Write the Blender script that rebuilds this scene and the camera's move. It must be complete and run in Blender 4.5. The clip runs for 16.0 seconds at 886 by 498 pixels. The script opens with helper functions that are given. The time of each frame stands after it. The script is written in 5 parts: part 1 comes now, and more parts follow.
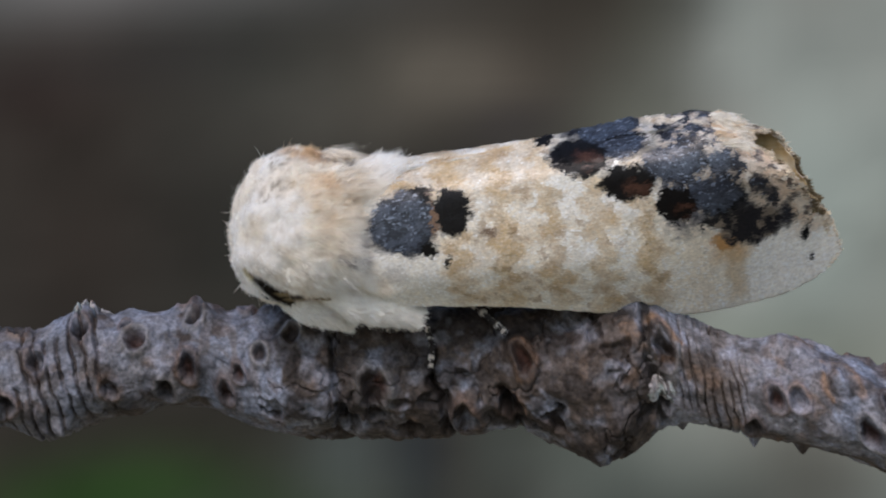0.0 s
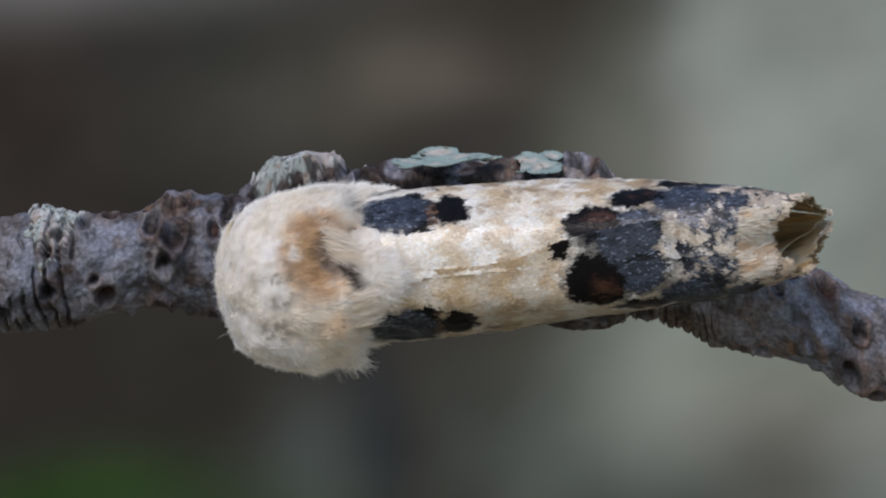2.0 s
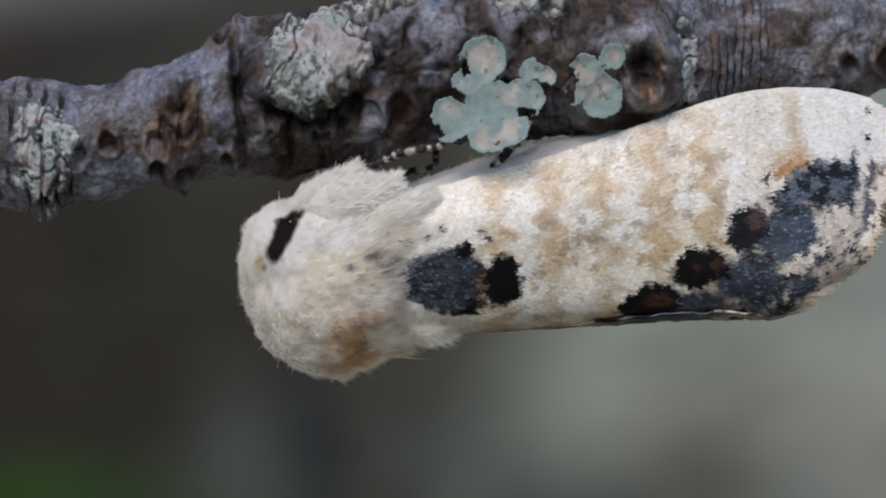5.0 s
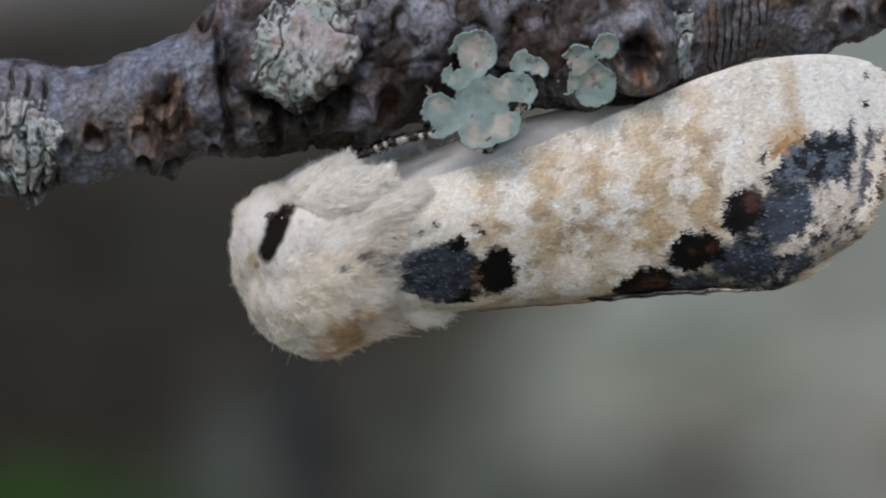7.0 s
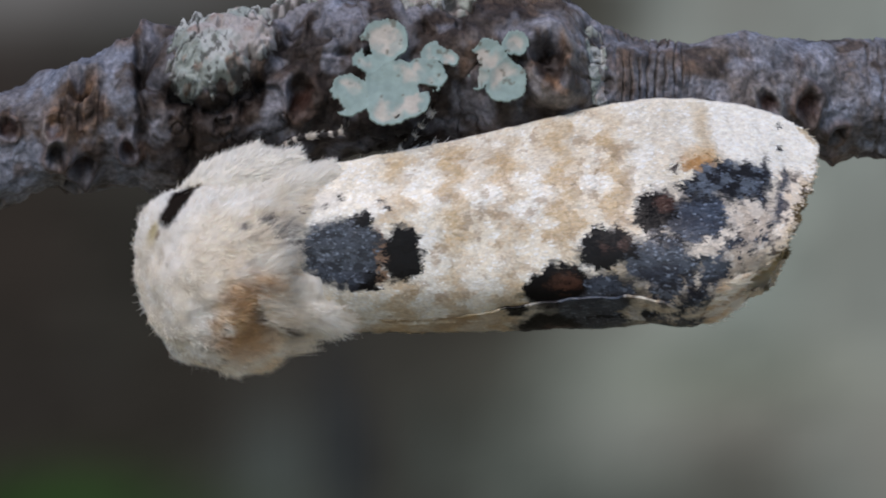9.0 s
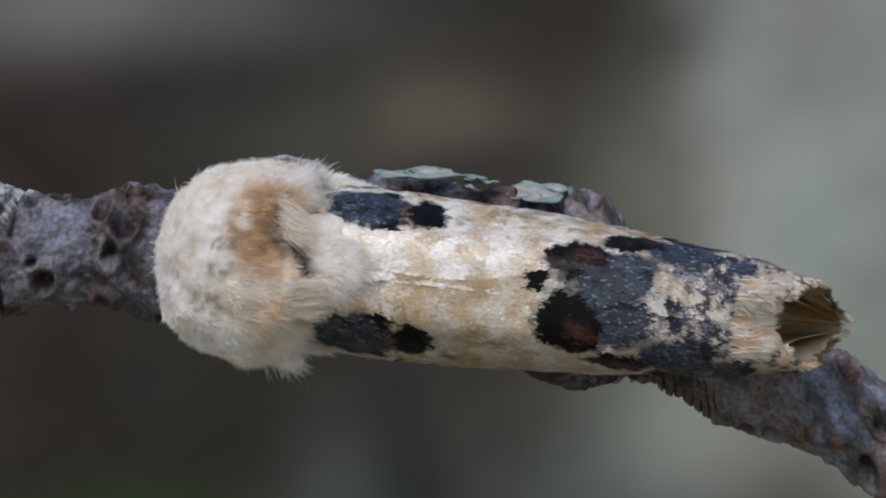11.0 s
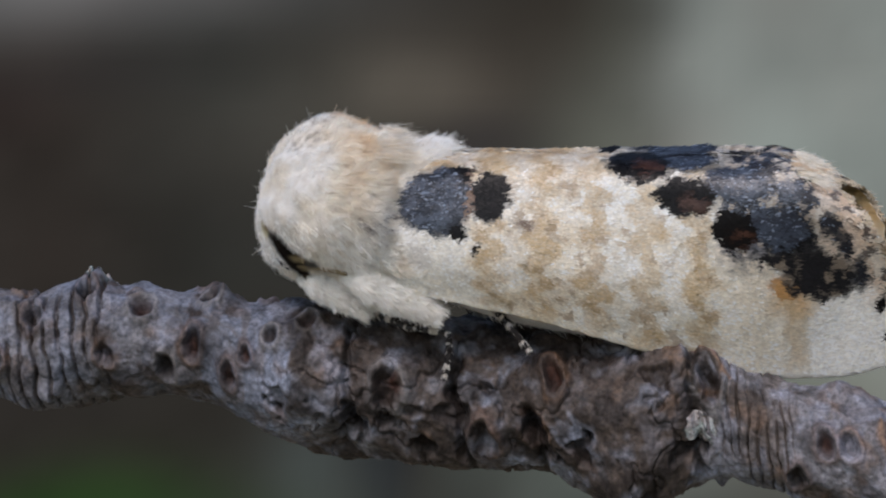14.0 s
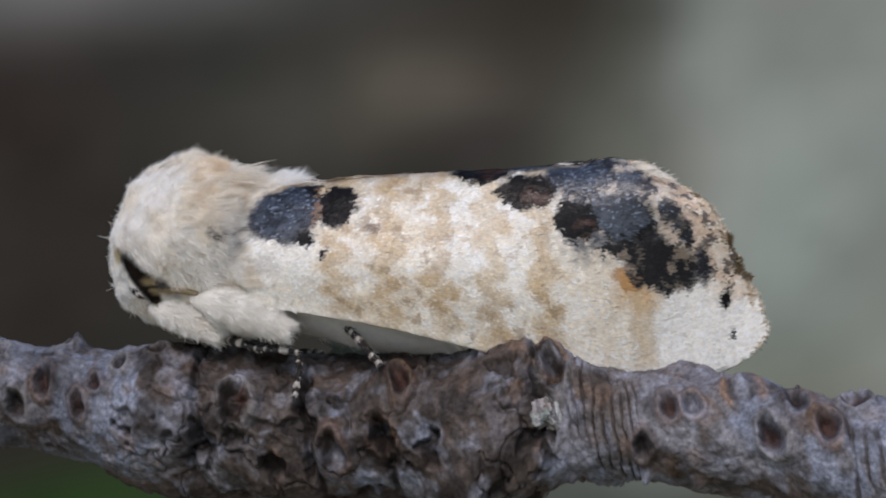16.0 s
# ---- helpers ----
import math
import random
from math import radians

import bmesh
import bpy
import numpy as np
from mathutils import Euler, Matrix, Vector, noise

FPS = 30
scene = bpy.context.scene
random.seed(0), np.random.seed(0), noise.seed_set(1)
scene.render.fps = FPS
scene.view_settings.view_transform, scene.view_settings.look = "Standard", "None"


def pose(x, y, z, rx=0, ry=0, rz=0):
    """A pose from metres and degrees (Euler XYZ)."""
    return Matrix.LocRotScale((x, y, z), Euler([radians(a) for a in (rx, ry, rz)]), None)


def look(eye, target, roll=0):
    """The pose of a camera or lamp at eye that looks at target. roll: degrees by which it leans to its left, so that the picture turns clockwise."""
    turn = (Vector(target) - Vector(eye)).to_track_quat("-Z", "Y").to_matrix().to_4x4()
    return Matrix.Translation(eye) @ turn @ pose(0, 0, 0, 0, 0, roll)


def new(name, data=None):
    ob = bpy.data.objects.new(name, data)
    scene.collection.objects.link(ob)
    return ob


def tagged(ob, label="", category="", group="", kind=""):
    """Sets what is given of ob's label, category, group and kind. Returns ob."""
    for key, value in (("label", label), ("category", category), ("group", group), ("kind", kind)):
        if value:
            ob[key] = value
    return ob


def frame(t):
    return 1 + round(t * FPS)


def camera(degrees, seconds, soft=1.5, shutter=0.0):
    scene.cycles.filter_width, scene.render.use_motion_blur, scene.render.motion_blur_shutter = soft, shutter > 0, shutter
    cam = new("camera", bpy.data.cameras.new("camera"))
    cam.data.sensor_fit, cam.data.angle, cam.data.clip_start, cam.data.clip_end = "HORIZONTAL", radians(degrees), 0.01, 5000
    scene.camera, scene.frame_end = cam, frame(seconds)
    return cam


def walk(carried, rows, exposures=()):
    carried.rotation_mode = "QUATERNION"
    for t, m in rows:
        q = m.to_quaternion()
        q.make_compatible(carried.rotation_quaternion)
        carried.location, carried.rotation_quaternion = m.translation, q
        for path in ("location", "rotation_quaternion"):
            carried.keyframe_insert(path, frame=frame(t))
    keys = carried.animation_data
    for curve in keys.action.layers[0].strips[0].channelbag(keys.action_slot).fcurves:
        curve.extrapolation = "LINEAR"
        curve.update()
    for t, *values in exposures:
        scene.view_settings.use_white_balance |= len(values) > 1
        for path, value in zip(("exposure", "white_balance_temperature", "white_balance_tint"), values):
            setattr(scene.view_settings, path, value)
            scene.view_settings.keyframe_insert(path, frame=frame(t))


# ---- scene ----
# ================= camera =================
cam = camera(18.0, 16.0, 2.1)
EYE = (0, 0, 1.2)
# the hand that holds the camera drifts: seconds, turn to the right and up (degrees)
DRIFT = [
    (0.0, 0.0, 0.0), (0.5, 0.0, 0.0), (1.0, 0.0, 0.0), (1.5, 0.3, 0.0), (2.0, 0.7, 0.0), (2.5, 0.8, 0.0), (3.0, 0.95, 0.0), (3.5, 1.2, 0.0),
    (4.0, 1.5, 0.0), (4.5, 2.05, 0.0), (5.0, 2.15, 0.05), (7.5, 2.3, 0.15), (8.0, 2.2, 0.2), (8.2, 2.1, 0.2), (10.3, 0.4, 0.65), (10.5, 0.35, 0.7),
    (11.0, 0.2, 0.8), (11.5, 0.0, 0.85), (12.0, -0.1, 0.9), (12.5, -0.15, 0.95), (13.0, -0.2, 0.9), (13.5, 0.3, 0.5), (14.0, 0.7, 0.25), (14.5, 0.8, 0.2),
    (15.0, 0.8, 0.15), (15.5, 0.7, 0.2), (16.0, 0.6, 0.25)]


def drift(right, up):
    """The turn of the camera about the eye."""
    return Matrix.Translation(EYE) @ Euler((radians(up), 0, radians(-right))).to_matrix().to_4x4() @ Matrix.Translation(EYE).inverted()


walk(cam, [(t, drift(right, up) @ look(EYE, (0, 1, 1.2))) for t, right, up in DRIFT],
     [(0.0, 0.16), (1.5, 0.06), (2.5, 0.02), (5.0, -0.04), (8.0, 0.0), (10.5, -0.06), (12.0, -0.06), (14.0, 0.0), (16.0, -0.03)])

# how the twig is turned before the lens: seconds, place (m), turn (degrees)
TURNING = [
    (0.0, 0.00066, 0.12976, 1.19777, 30.42, -6.20, -5.50),
    (0.5, 0.00171, 0.13054, 1.19685, 43.59, -3.84, -2.04),
    (1.0, 0.00053, 0.12908, 1.19729, 68.00, -2.51, 0.28),
    (1.5, -0.00029, 0.12789, 1.19828, 80.58, -2.23, 0.95),
    (2.0, -0.00017, 0.12604, 1.19988, 96.48, -2.11, 1.38),
    (2.5, -0.00009, 0.12419, 1.20075, 110.82, -1.80, 2.20),
    (3.0, 0.00003, 0.12075, 1.20269, 128.04, -1.79, 2.64),
    (3.5, -0.00015, 0.12030, 1.20194, 141.26, -2.56, 3.74),
    (4.0, 0.00042, 0.11694, 1.20393, 152.14, -3.02, 3.77),
    (4.5, -0.00065, 0.11449, 1.20440, 163.56, -3.05, 3.98),
    (5.0, 0.00129, 0.11440, 1.20364, 171.05, -2.76, 4.34),
    (7.5, 0.00077, 0.11253, 1.20460, -176.51, -4.11, 3.14),
    (8.0, -0.00047, 0.11314, 1.20297, 174.52, -3.41, 3.20),
    (8.2, -0.00166, 0.11267, 1.20367, 171.85, -3.55, 2.86),
    (10.3, -0.00172, 0.11301, 1.20240, 107.88, 2.65, -0.94),
    (10.5, -0.00198, 0.11314, 1.20243, 103.71, 2.72, -1.36),
    (11.0, -0.00118, 0.11329, 1.19898, 90.98, 4.05, -2.88),
    (11.5, 0.00010, 0.11385, 1.19893, 74.43, 4.32, -4.95),
    (12.0, 0.00031, 0.11480, 1.19814, 56.59, 3.49, -7.26),
    (12.5, 0.00015, 0.11492, 1.19904, 46.29, 2.48, -8.67),
    (13.0, -0.00052, 0.11497, 1.19692, 34.02, 1.60, -10.42),
    (13.5, -0.00140, 0.11769, 1.19723, 21.52, -0.23, -9.43),
    (14.0, 0.00217, 0.11800, 1.19748, 16.32, 0.13, -10.81),
    (14.5, 0.00039, 0.11737, 1.19598, 9.68, -1.54, -11.09),
    (15.0, -0.00132, 0.11850, 1.19652, 5.88, -2.64, -10.50),
    (15.5, -0.00342, 0.11802, 1.19768, -0.32, -3.71, -10.16),
    (16.0, -0.00417, 0.11838, 1.19632, -2.80, -4.32, -10.47),
]
# the moth sways a little on the twig
MOTH_TURNING = [
    (0.0, 0.00064, 0.12973, 1.19802, 30.51, -8.70, -2.78),
    (0.5, 0.00171, 0.13045, 1.19705, 43.86, -7.14, 0.08),
    (1.0, 0.00051, 0.12895, 1.19737, 68.50, -6.24, 0.98),
    (1.5, -0.00031, 0.12779, 1.19829, 81.15, -5.64, 0.91),
    (2.0, -0.00017, 0.12595, 1.19990, 97.05, -4.70, 0.65),
    (2.5, -0.00009, 0.12410, 1.20072, 111.37, -3.82, 1.01),
    (3.0, 0.00006, 0.12066, 1.20267, 128.38, -2.68, 1.34),
    (3.5, -0.00008, 0.12025, 1.20186, 141.38, -2.65, 2.70),
    (4.0, 0.00050, 0.11691, 1.20377, 152.11, -2.71, 3.06),
    (4.5, -0.00063, 0.11450, 1.20429, 163.46, -2.65, 3.68),
    (5.0, 0.00134, 0.11442, 1.20353, 170.95, -2.44, 4.38),
    (7.5, 0.00085, 0.11252, 1.20452, -176.57, -4.33, 4.28),
    (8.0, -0.00041, 0.11311, 1.20282, 174.52, -3.15, 4.52),
    (8.2, -0.00156, 0.11263, 1.20352, 171.82, -3.29, 4.33),
    (10.3, -0.00181, 0.11300, 1.20244, 107.71, 5.05, 0.17),
    (10.5, -0.00207, 0.11315, 1.20252, 103.50, 5.48, -0.36),
    (11.0, -0.00123, 0.11336, 1.19904, 90.75, 6.98, -2.40),
    (11.5, 0.00005, 0.11397, 1.19899, 74.19, 6.94, -5.15),
    (12.0, 0.00027, 0.11488, 1.19809, 56.28, 5.89, -8.06),
    (12.5, 0.00013, 0.11496, 1.19891, 46.13, 4.37, -9.55),
    (13.0, -0.00054, 0.11495, 1.19678, 33.92, 3.07, -11.28),
    (13.5, -0.00132, 0.11760, 1.19698, 21.44, 0.78, -10.16),
    (14.0, 0.00210, 0.11790, 1.19742, 15.98, 0.70, -11.34),
    (14.5, 0.00029, 0.11727, 1.19590, 9.25, -0.99, -11.37),
    (15.0, -0.00130, 0.11841, 1.19636, 5.53, -2.24, -10.52),
    (15.5, -0.00335, 0.11791, 1.19746, -0.59, -3.25, -10.05),
    (16.0, -0.00415, 0.11826, 1.19603, -3.00, -3.89, -10.37),
]

# ================= light =================
world = bpy.data.worlds.new("overcast_sky")
scene.world = world
world.use_nodes = True
wn, wl = world.node_tree.nodes, world.node_tree.links
sky = wn.new("ShaderNodeTexSky")
sky.sky_type, sky.sun_disc = "NISHITA", False
sky.sun_elevation, sky.sun_rotation = radians(47), radians(200)
wn["Background"].inputs["Strength"].default_value = 0.16
wl.new(sky.outputs[0], wn["Background"].inputs["Color"])
sun = new("sun", bpy.data.lights.new("sun", "SUN"))
sun.data.energy, sun.data.angle, sun.data.color = 1.80, radians(25), (1.0, 0.896, 0.885)
sun.matrix_world = look((-0.5, -1.15, 2.62), (0, 0.12, 1.2))
scene.view_settings.exposure = 0.0

MM = 0.001


# ================= small tools =================
def lattice(ix, iy, iz, seed):
    n = (ix * 374761393 + iy * 668265263 + iz * 1442695041 + seed * 974634777) & 0x7FFFFFFF
    n = ((n ^ (n >> 13)) * 1274126177) & 0x7FFFFFFF
    return ((n ^ (n >> 16)) & 0xFFFF) / 65535.0


def vnoise(p, seed=0):
    """Value noise in 0..1 at the rows of p."""
    p = np.asarray(p, float)
    i = np.floor(p).astype(np.int64)
    f = p - i
    f = f * f * (3 - 2 * f)
    out = 0
    for a in (0, 1):
        for b in (0, 1):
            for c in (0, 1):
                w = (f[:, 0] if a else 1 - f[:, 0]) * (f[:, 1] if b else 1 - f[:, 1]) * (f[:, 2] if c else 1 - f[:, 2])
                out = out + w * lattice(i[:, 0] + a, i[:, 1] + b, i[:, 2] + c, seed)
    return out


def fbm(p, octaves=4, seed=0):
    p, out, amp, total = np.asarray(p, float), 0, 1.0, 0
    for k in range(octaves):
        out = out + amp * vnoise(p * 2**k, seed + k)
        total, amp = total + amp, amp * 0.5
    return out / total


def step(a, b, x):
    t = np.clip((x - a) / (b - a), 0, 1)
    return t * t * (3 - 2 * t)


def mix(a, b, t):
    t = np.asarray(t)[:, None]
    return np.asarray(a) * (1 - t) + np.asarray(b) * t


def smooth_curve(x, xs, ys):
    """Monotone-looking cubic through knots."""
    xs, ys = np.asarray(xs, float), np.asarray(ys, float)
    m = np.gradient(ys, xs)
    x = np.clip(x, xs[0], xs[-1])
    j = np.clip(np.searchsorted(xs, x) - 1, 0, len(xs) - 2)
    h = xs[j + 1] - xs[j]
    t = (x - xs[j]) / h
    return ((2 * t**3 - 3 * t**2 + 1) * ys[j] + (t**3 - 2 * t**2 + t) * h * m[j]
            + (-2 * t**3 + 3 * t**2) * ys[j + 1] + (t**3 - t**2) * h * m[j + 1])


def raw_mesh(name, verts, faces, material, cols=None, smooth=True):
    """A mesh from millimetres."""
    me = bpy.data.meshes.new(name)
    me.from_pydata((np.asarray(verts) * MM).tolist(), [], faces if isinstance(faces, list) else faces.tolist())
    if smooth:
        me.polygons.foreach_set("use_smooth", np.ones(len(me.polygons), bool))
    if cols is not None:
        at = me.color_attributes.new("tone", "FLOAT_COLOR", "POINT")
        at.data.foreach_set("color", np.c_[np.clip(cols, 0, 1), np.ones(len(cols))].astype(np.float32).ravel())
    for m in material if isinstance(material, (list, tuple)) else [material]:
        me.materials.append(m)
    me.update()
    return me


def part(name, me, parent, label="", kind=""):
    ob = new(name, me)
    ob.parent = parent
    return tagged(ob, label, kind=kind)


def grid_faces(n, m, wrap=False):
    """Quads of an n x m grid of points; wrap closes the second direction."""
    i, j = np.meshgrid(np.arange(n - 1), np.arange(m if wrap else m - 1), indexing="ij")
    i, j = i.ravel(), j.ravel()
    k = (j + 1) % m
    return np.stack([i * m + j, (i + 1) * m + j, (i + 1) * m + k, i * m + k], 1)


def normals_of(grid, wrap=False):
    du = np.gradient(grid, axis=0)
    dv = (np.roll(grid, -1, 1) - np.roll(grid, 1, 1)) if wrap else np.gradient(grid, axis=1)
    n = np.cross(du, dv)
    return n / (np.linalg.norm(n, axis=2, keepdims=True) + 1e-9)


def strands(roots, ways, lengths, widths, cols, bend=0.3, droop=(0.3, 0, -0.2), seed=5):
    """Flat tapering hairs, each of two quads and a tip."""
    rng = np.random.default_rng(seed)
    n = len(roots)
    ways = ways / np.linalg.norm(ways, axis=1, keepdims=True)
    side = np.cross(ways, rng.normal(size=(n, 3)))
    side /= np.linalg.norm(side, axis=1, keepdims=True) + 1e-9
    lengths, widths = lengths[:, None], widths[:, None]
    curl = rng.normal(size=(n, 3)) * 0.5 + np.asarray(droop)
    rings = []
    for t, w in ((0, 1.0), (0.4, 0.85), (0.75, 0.5)):
        c = roots + ways * lengths * t + curl * lengths * bend * t * t
        rings += [c - side * widths * w / 2, c + side * widths * w / 2]
    tip = roots + ways * lengths + curl * lengths * bend
    verts = np.stack([*rings, tip], 1).reshape(-1, 3)
    base = np.arange(n) * 7
    quads = np.concatenate([np.stack([base, base + 1, base + 3, base + 2], 1), np.stack([base + 2, base + 3, base + 5, base + 4], 1)])
    tris = np.stack([base + 4, base + 5, base + 6], 1)
    return verts, quads.tolist() + tris.tolist(), np.repeat(cols, 7, 0)


def tube(path, radii, sides=12):
    """Rings of points round a path, and the faces."""
    path = np.asarray(path, float)
    d = np.gradient(path, axis=0)
    d /= np.linalg.norm(d, axis=1, keepdims=True)
    up = np.array([0.13, 0.31, 0.94])
    a = np.cross(d, up)
    a /= np.linalg.norm(a, axis=1, keepdims=True)
    b = np.cross(d, a)
    th = np.linspace(0, 2 * np.pi, sides, endpoint=False)
    g = path[:, None] + np.asarray(radii)[:, None, None] * (np.cos(th)[None, :, None] * a[:, None] + np.sin(th)[None, :, None] * b[:, None])
    f = grid_faces(len(path), sides, True).tolist()
    f += [list(range(sides))[::-1], [(len(path) - 1) * sides + k for k in range(sides)]]
    return g.reshape(-1, 3), f


# ================= materials =================
def toned(name, rough=0.7, grain=0.25, grain_scale=4000, bump=0.3, bump_scale=3000, sheen=0.0, spec=0.3, thin=0.0):
    """A material that takes its pigment from the attribute "tone", with grain and relief of its own."""
    m = bpy.data.materials.new(name)
    m.use_nodes = True
    n, k = m.node_tree.nodes, m.node_tree.links
    b = n["Principled BSDF"]
    at = n.new("ShaderNodeVertexColor")
    at.layer_name = "tone"
    co = n.new("ShaderNodeTexCoord")
    no = n.new("ShaderNodeTexNoise")
    no.inputs["Scale"].default_value, no.inputs["Detail"].default_value = grain_scale, 4
    k.new(co.outputs["Object"], no.inputs["Vector"])
    ra = n.new("ShaderNodeMapRange")
    ra.inputs["From Min"].default_value, ra.inputs["From Max"].default_value = 0.3, 0.7
    ra.inputs["To Min"].default_value, ra.inputs["To Max"].default_value = 1 - grain, 1 + grain
    k.new(no.outputs["Fac"], ra.inputs["Value"])
    mu = n.new("ShaderNodeVectorMath")
    mu.operation = "SCALE"
    k.new(at.outputs["Color"], mu.inputs[0])
    k.new(ra.outputs[0], mu.inputs["Scale"])
    k.new(mu.outputs[0], b.inputs["Base Color"])
    b.inputs["Roughness"].default_value = rough
    gl = n.new("ShaderNodeMapRange")  # dark pigment is matt
    gl.inputs["From Min"].default_value, gl.inputs["From Max"].default_value = 0.012, 0.06
    gl.inputs["To Min"].default_value, gl.inputs["To Max"].default_value = 0.25 * spec, spec
    k.new(at.outputs["Color"], gl.inputs["Value"])
    k.new(gl.outputs[0], b.inputs["Specular IOR Level"])
    b.inputs["Sheen Weight"].default_value = sheen
    if thin:
        tr, mx = n.new("ShaderNodeBsdfTranslucent"), n.new("ShaderNodeMixShader")
        mx.inputs[0].default_value = thin
        k.new(mu.outputs[0], tr.inputs["Color"])
        k.new(b.outputs[0], mx.inputs[1])
        k.new(tr.outputs[0], mx.inputs[2])
        k.new(mx.outputs[0], n["Material Output"].inputs["Surface"])
    if bump:
        n2 = n.new("ShaderNodeTexNoise")
        n2.inputs["Scale"].default_value, n2.inputs["Detail"].default_value = bump_scale, 5
        k.new(co.outputs["Object"], n2.inputs["Vector"])
        bu = n.new("ShaderNodeBump")
        bu.inputs["Strength"].default_value, bu.inputs["Distance"].default_value = bump, 0.0001
        k.new(n2.outputs["Fac"], bu.inputs["Height"])
        k.new(bu.outputs[0], b.inputs["Normal"])
    return m


BARK = toned("bark", 0.58, 0.45, 5200, 0.5, 7000, spec=0.38)
LICHEN = toned("lichen", 0.85, 0.12, 2500, 0.4, 3500, spec=0.2)
FUR = toned("fur", 0.75, 0.06, 3000, 0, spec=0.2, thin=0.45)
SCALES = toned("wing_scales", 0.33, 0.10, 6000, 0.15, 8000, spec=0.75, thin=0.2)
CHITIN = toned("dark_chitin", 0.45, 0.1, 4000, 0.1, 5000, spec=0.5)


def membrane(name):
    """The bare underside of the wings: golden tan with darker smears along the veins."""
    m = bpy.data.materials.new(name)
    m.use_nodes = True
    n, k = m.node_tree.nodes, m.node_tree.links
    co, mp, no, ra = (n.new(t) for t in ("ShaderNodeTexCoord", "ShaderNodeMapping", "ShaderNodeTexNoise", "ShaderNodeValToRGB"))
    mp.inputs["Scale"].default_value = (350, 1300, 1300)
    no.inputs["Scale"].default_value, no.inputs["Detail"].default_value = 1.0, 5
    ra.color_ramp.elements[0].position, ra.color_ramp.elements[0].color = 0.33, (0.44, 0.31, 0.15, 1)
    ra.color_ramp.elements[1].position, ra.color_ramp.elements[1].color = 0.62, (0.86, 0.77, 0.58, 1)
    ra.color_ramp.elements.new(0.44).color = (0.78, 0.58, 0.30, 1)
    k.new(co.outputs["Object"], mp.inputs["Vector"])
    k.new(mp.outputs[0], no.inputs["Vector"])
    k.new(no.outputs["Fac"], ra.inputs[0])
    k.new(ra.outputs[0], n["Principled BSDF"].inputs["Base Color"])
    n["Principled BSDF"].inputs["Roughness"].default_value = 0.55
    tr, mx = n.new("ShaderNodeBsdfTranslucent"), n.new("ShaderNodeMixShader")
    mx.inputs[0].default_value = 0.55
    k.new(ra.outputs[0], tr.inputs["Color"])
    k.new(n["Principled BSDF"].outputs[0], mx.inputs[1])
    k.new(tr.outputs[0], mx.inputs[2])
    k.new(mx.outputs[0], n["Material Output"].inputs["Surface"])
    return m


WING_INSIDE = membrane("wing_underside")

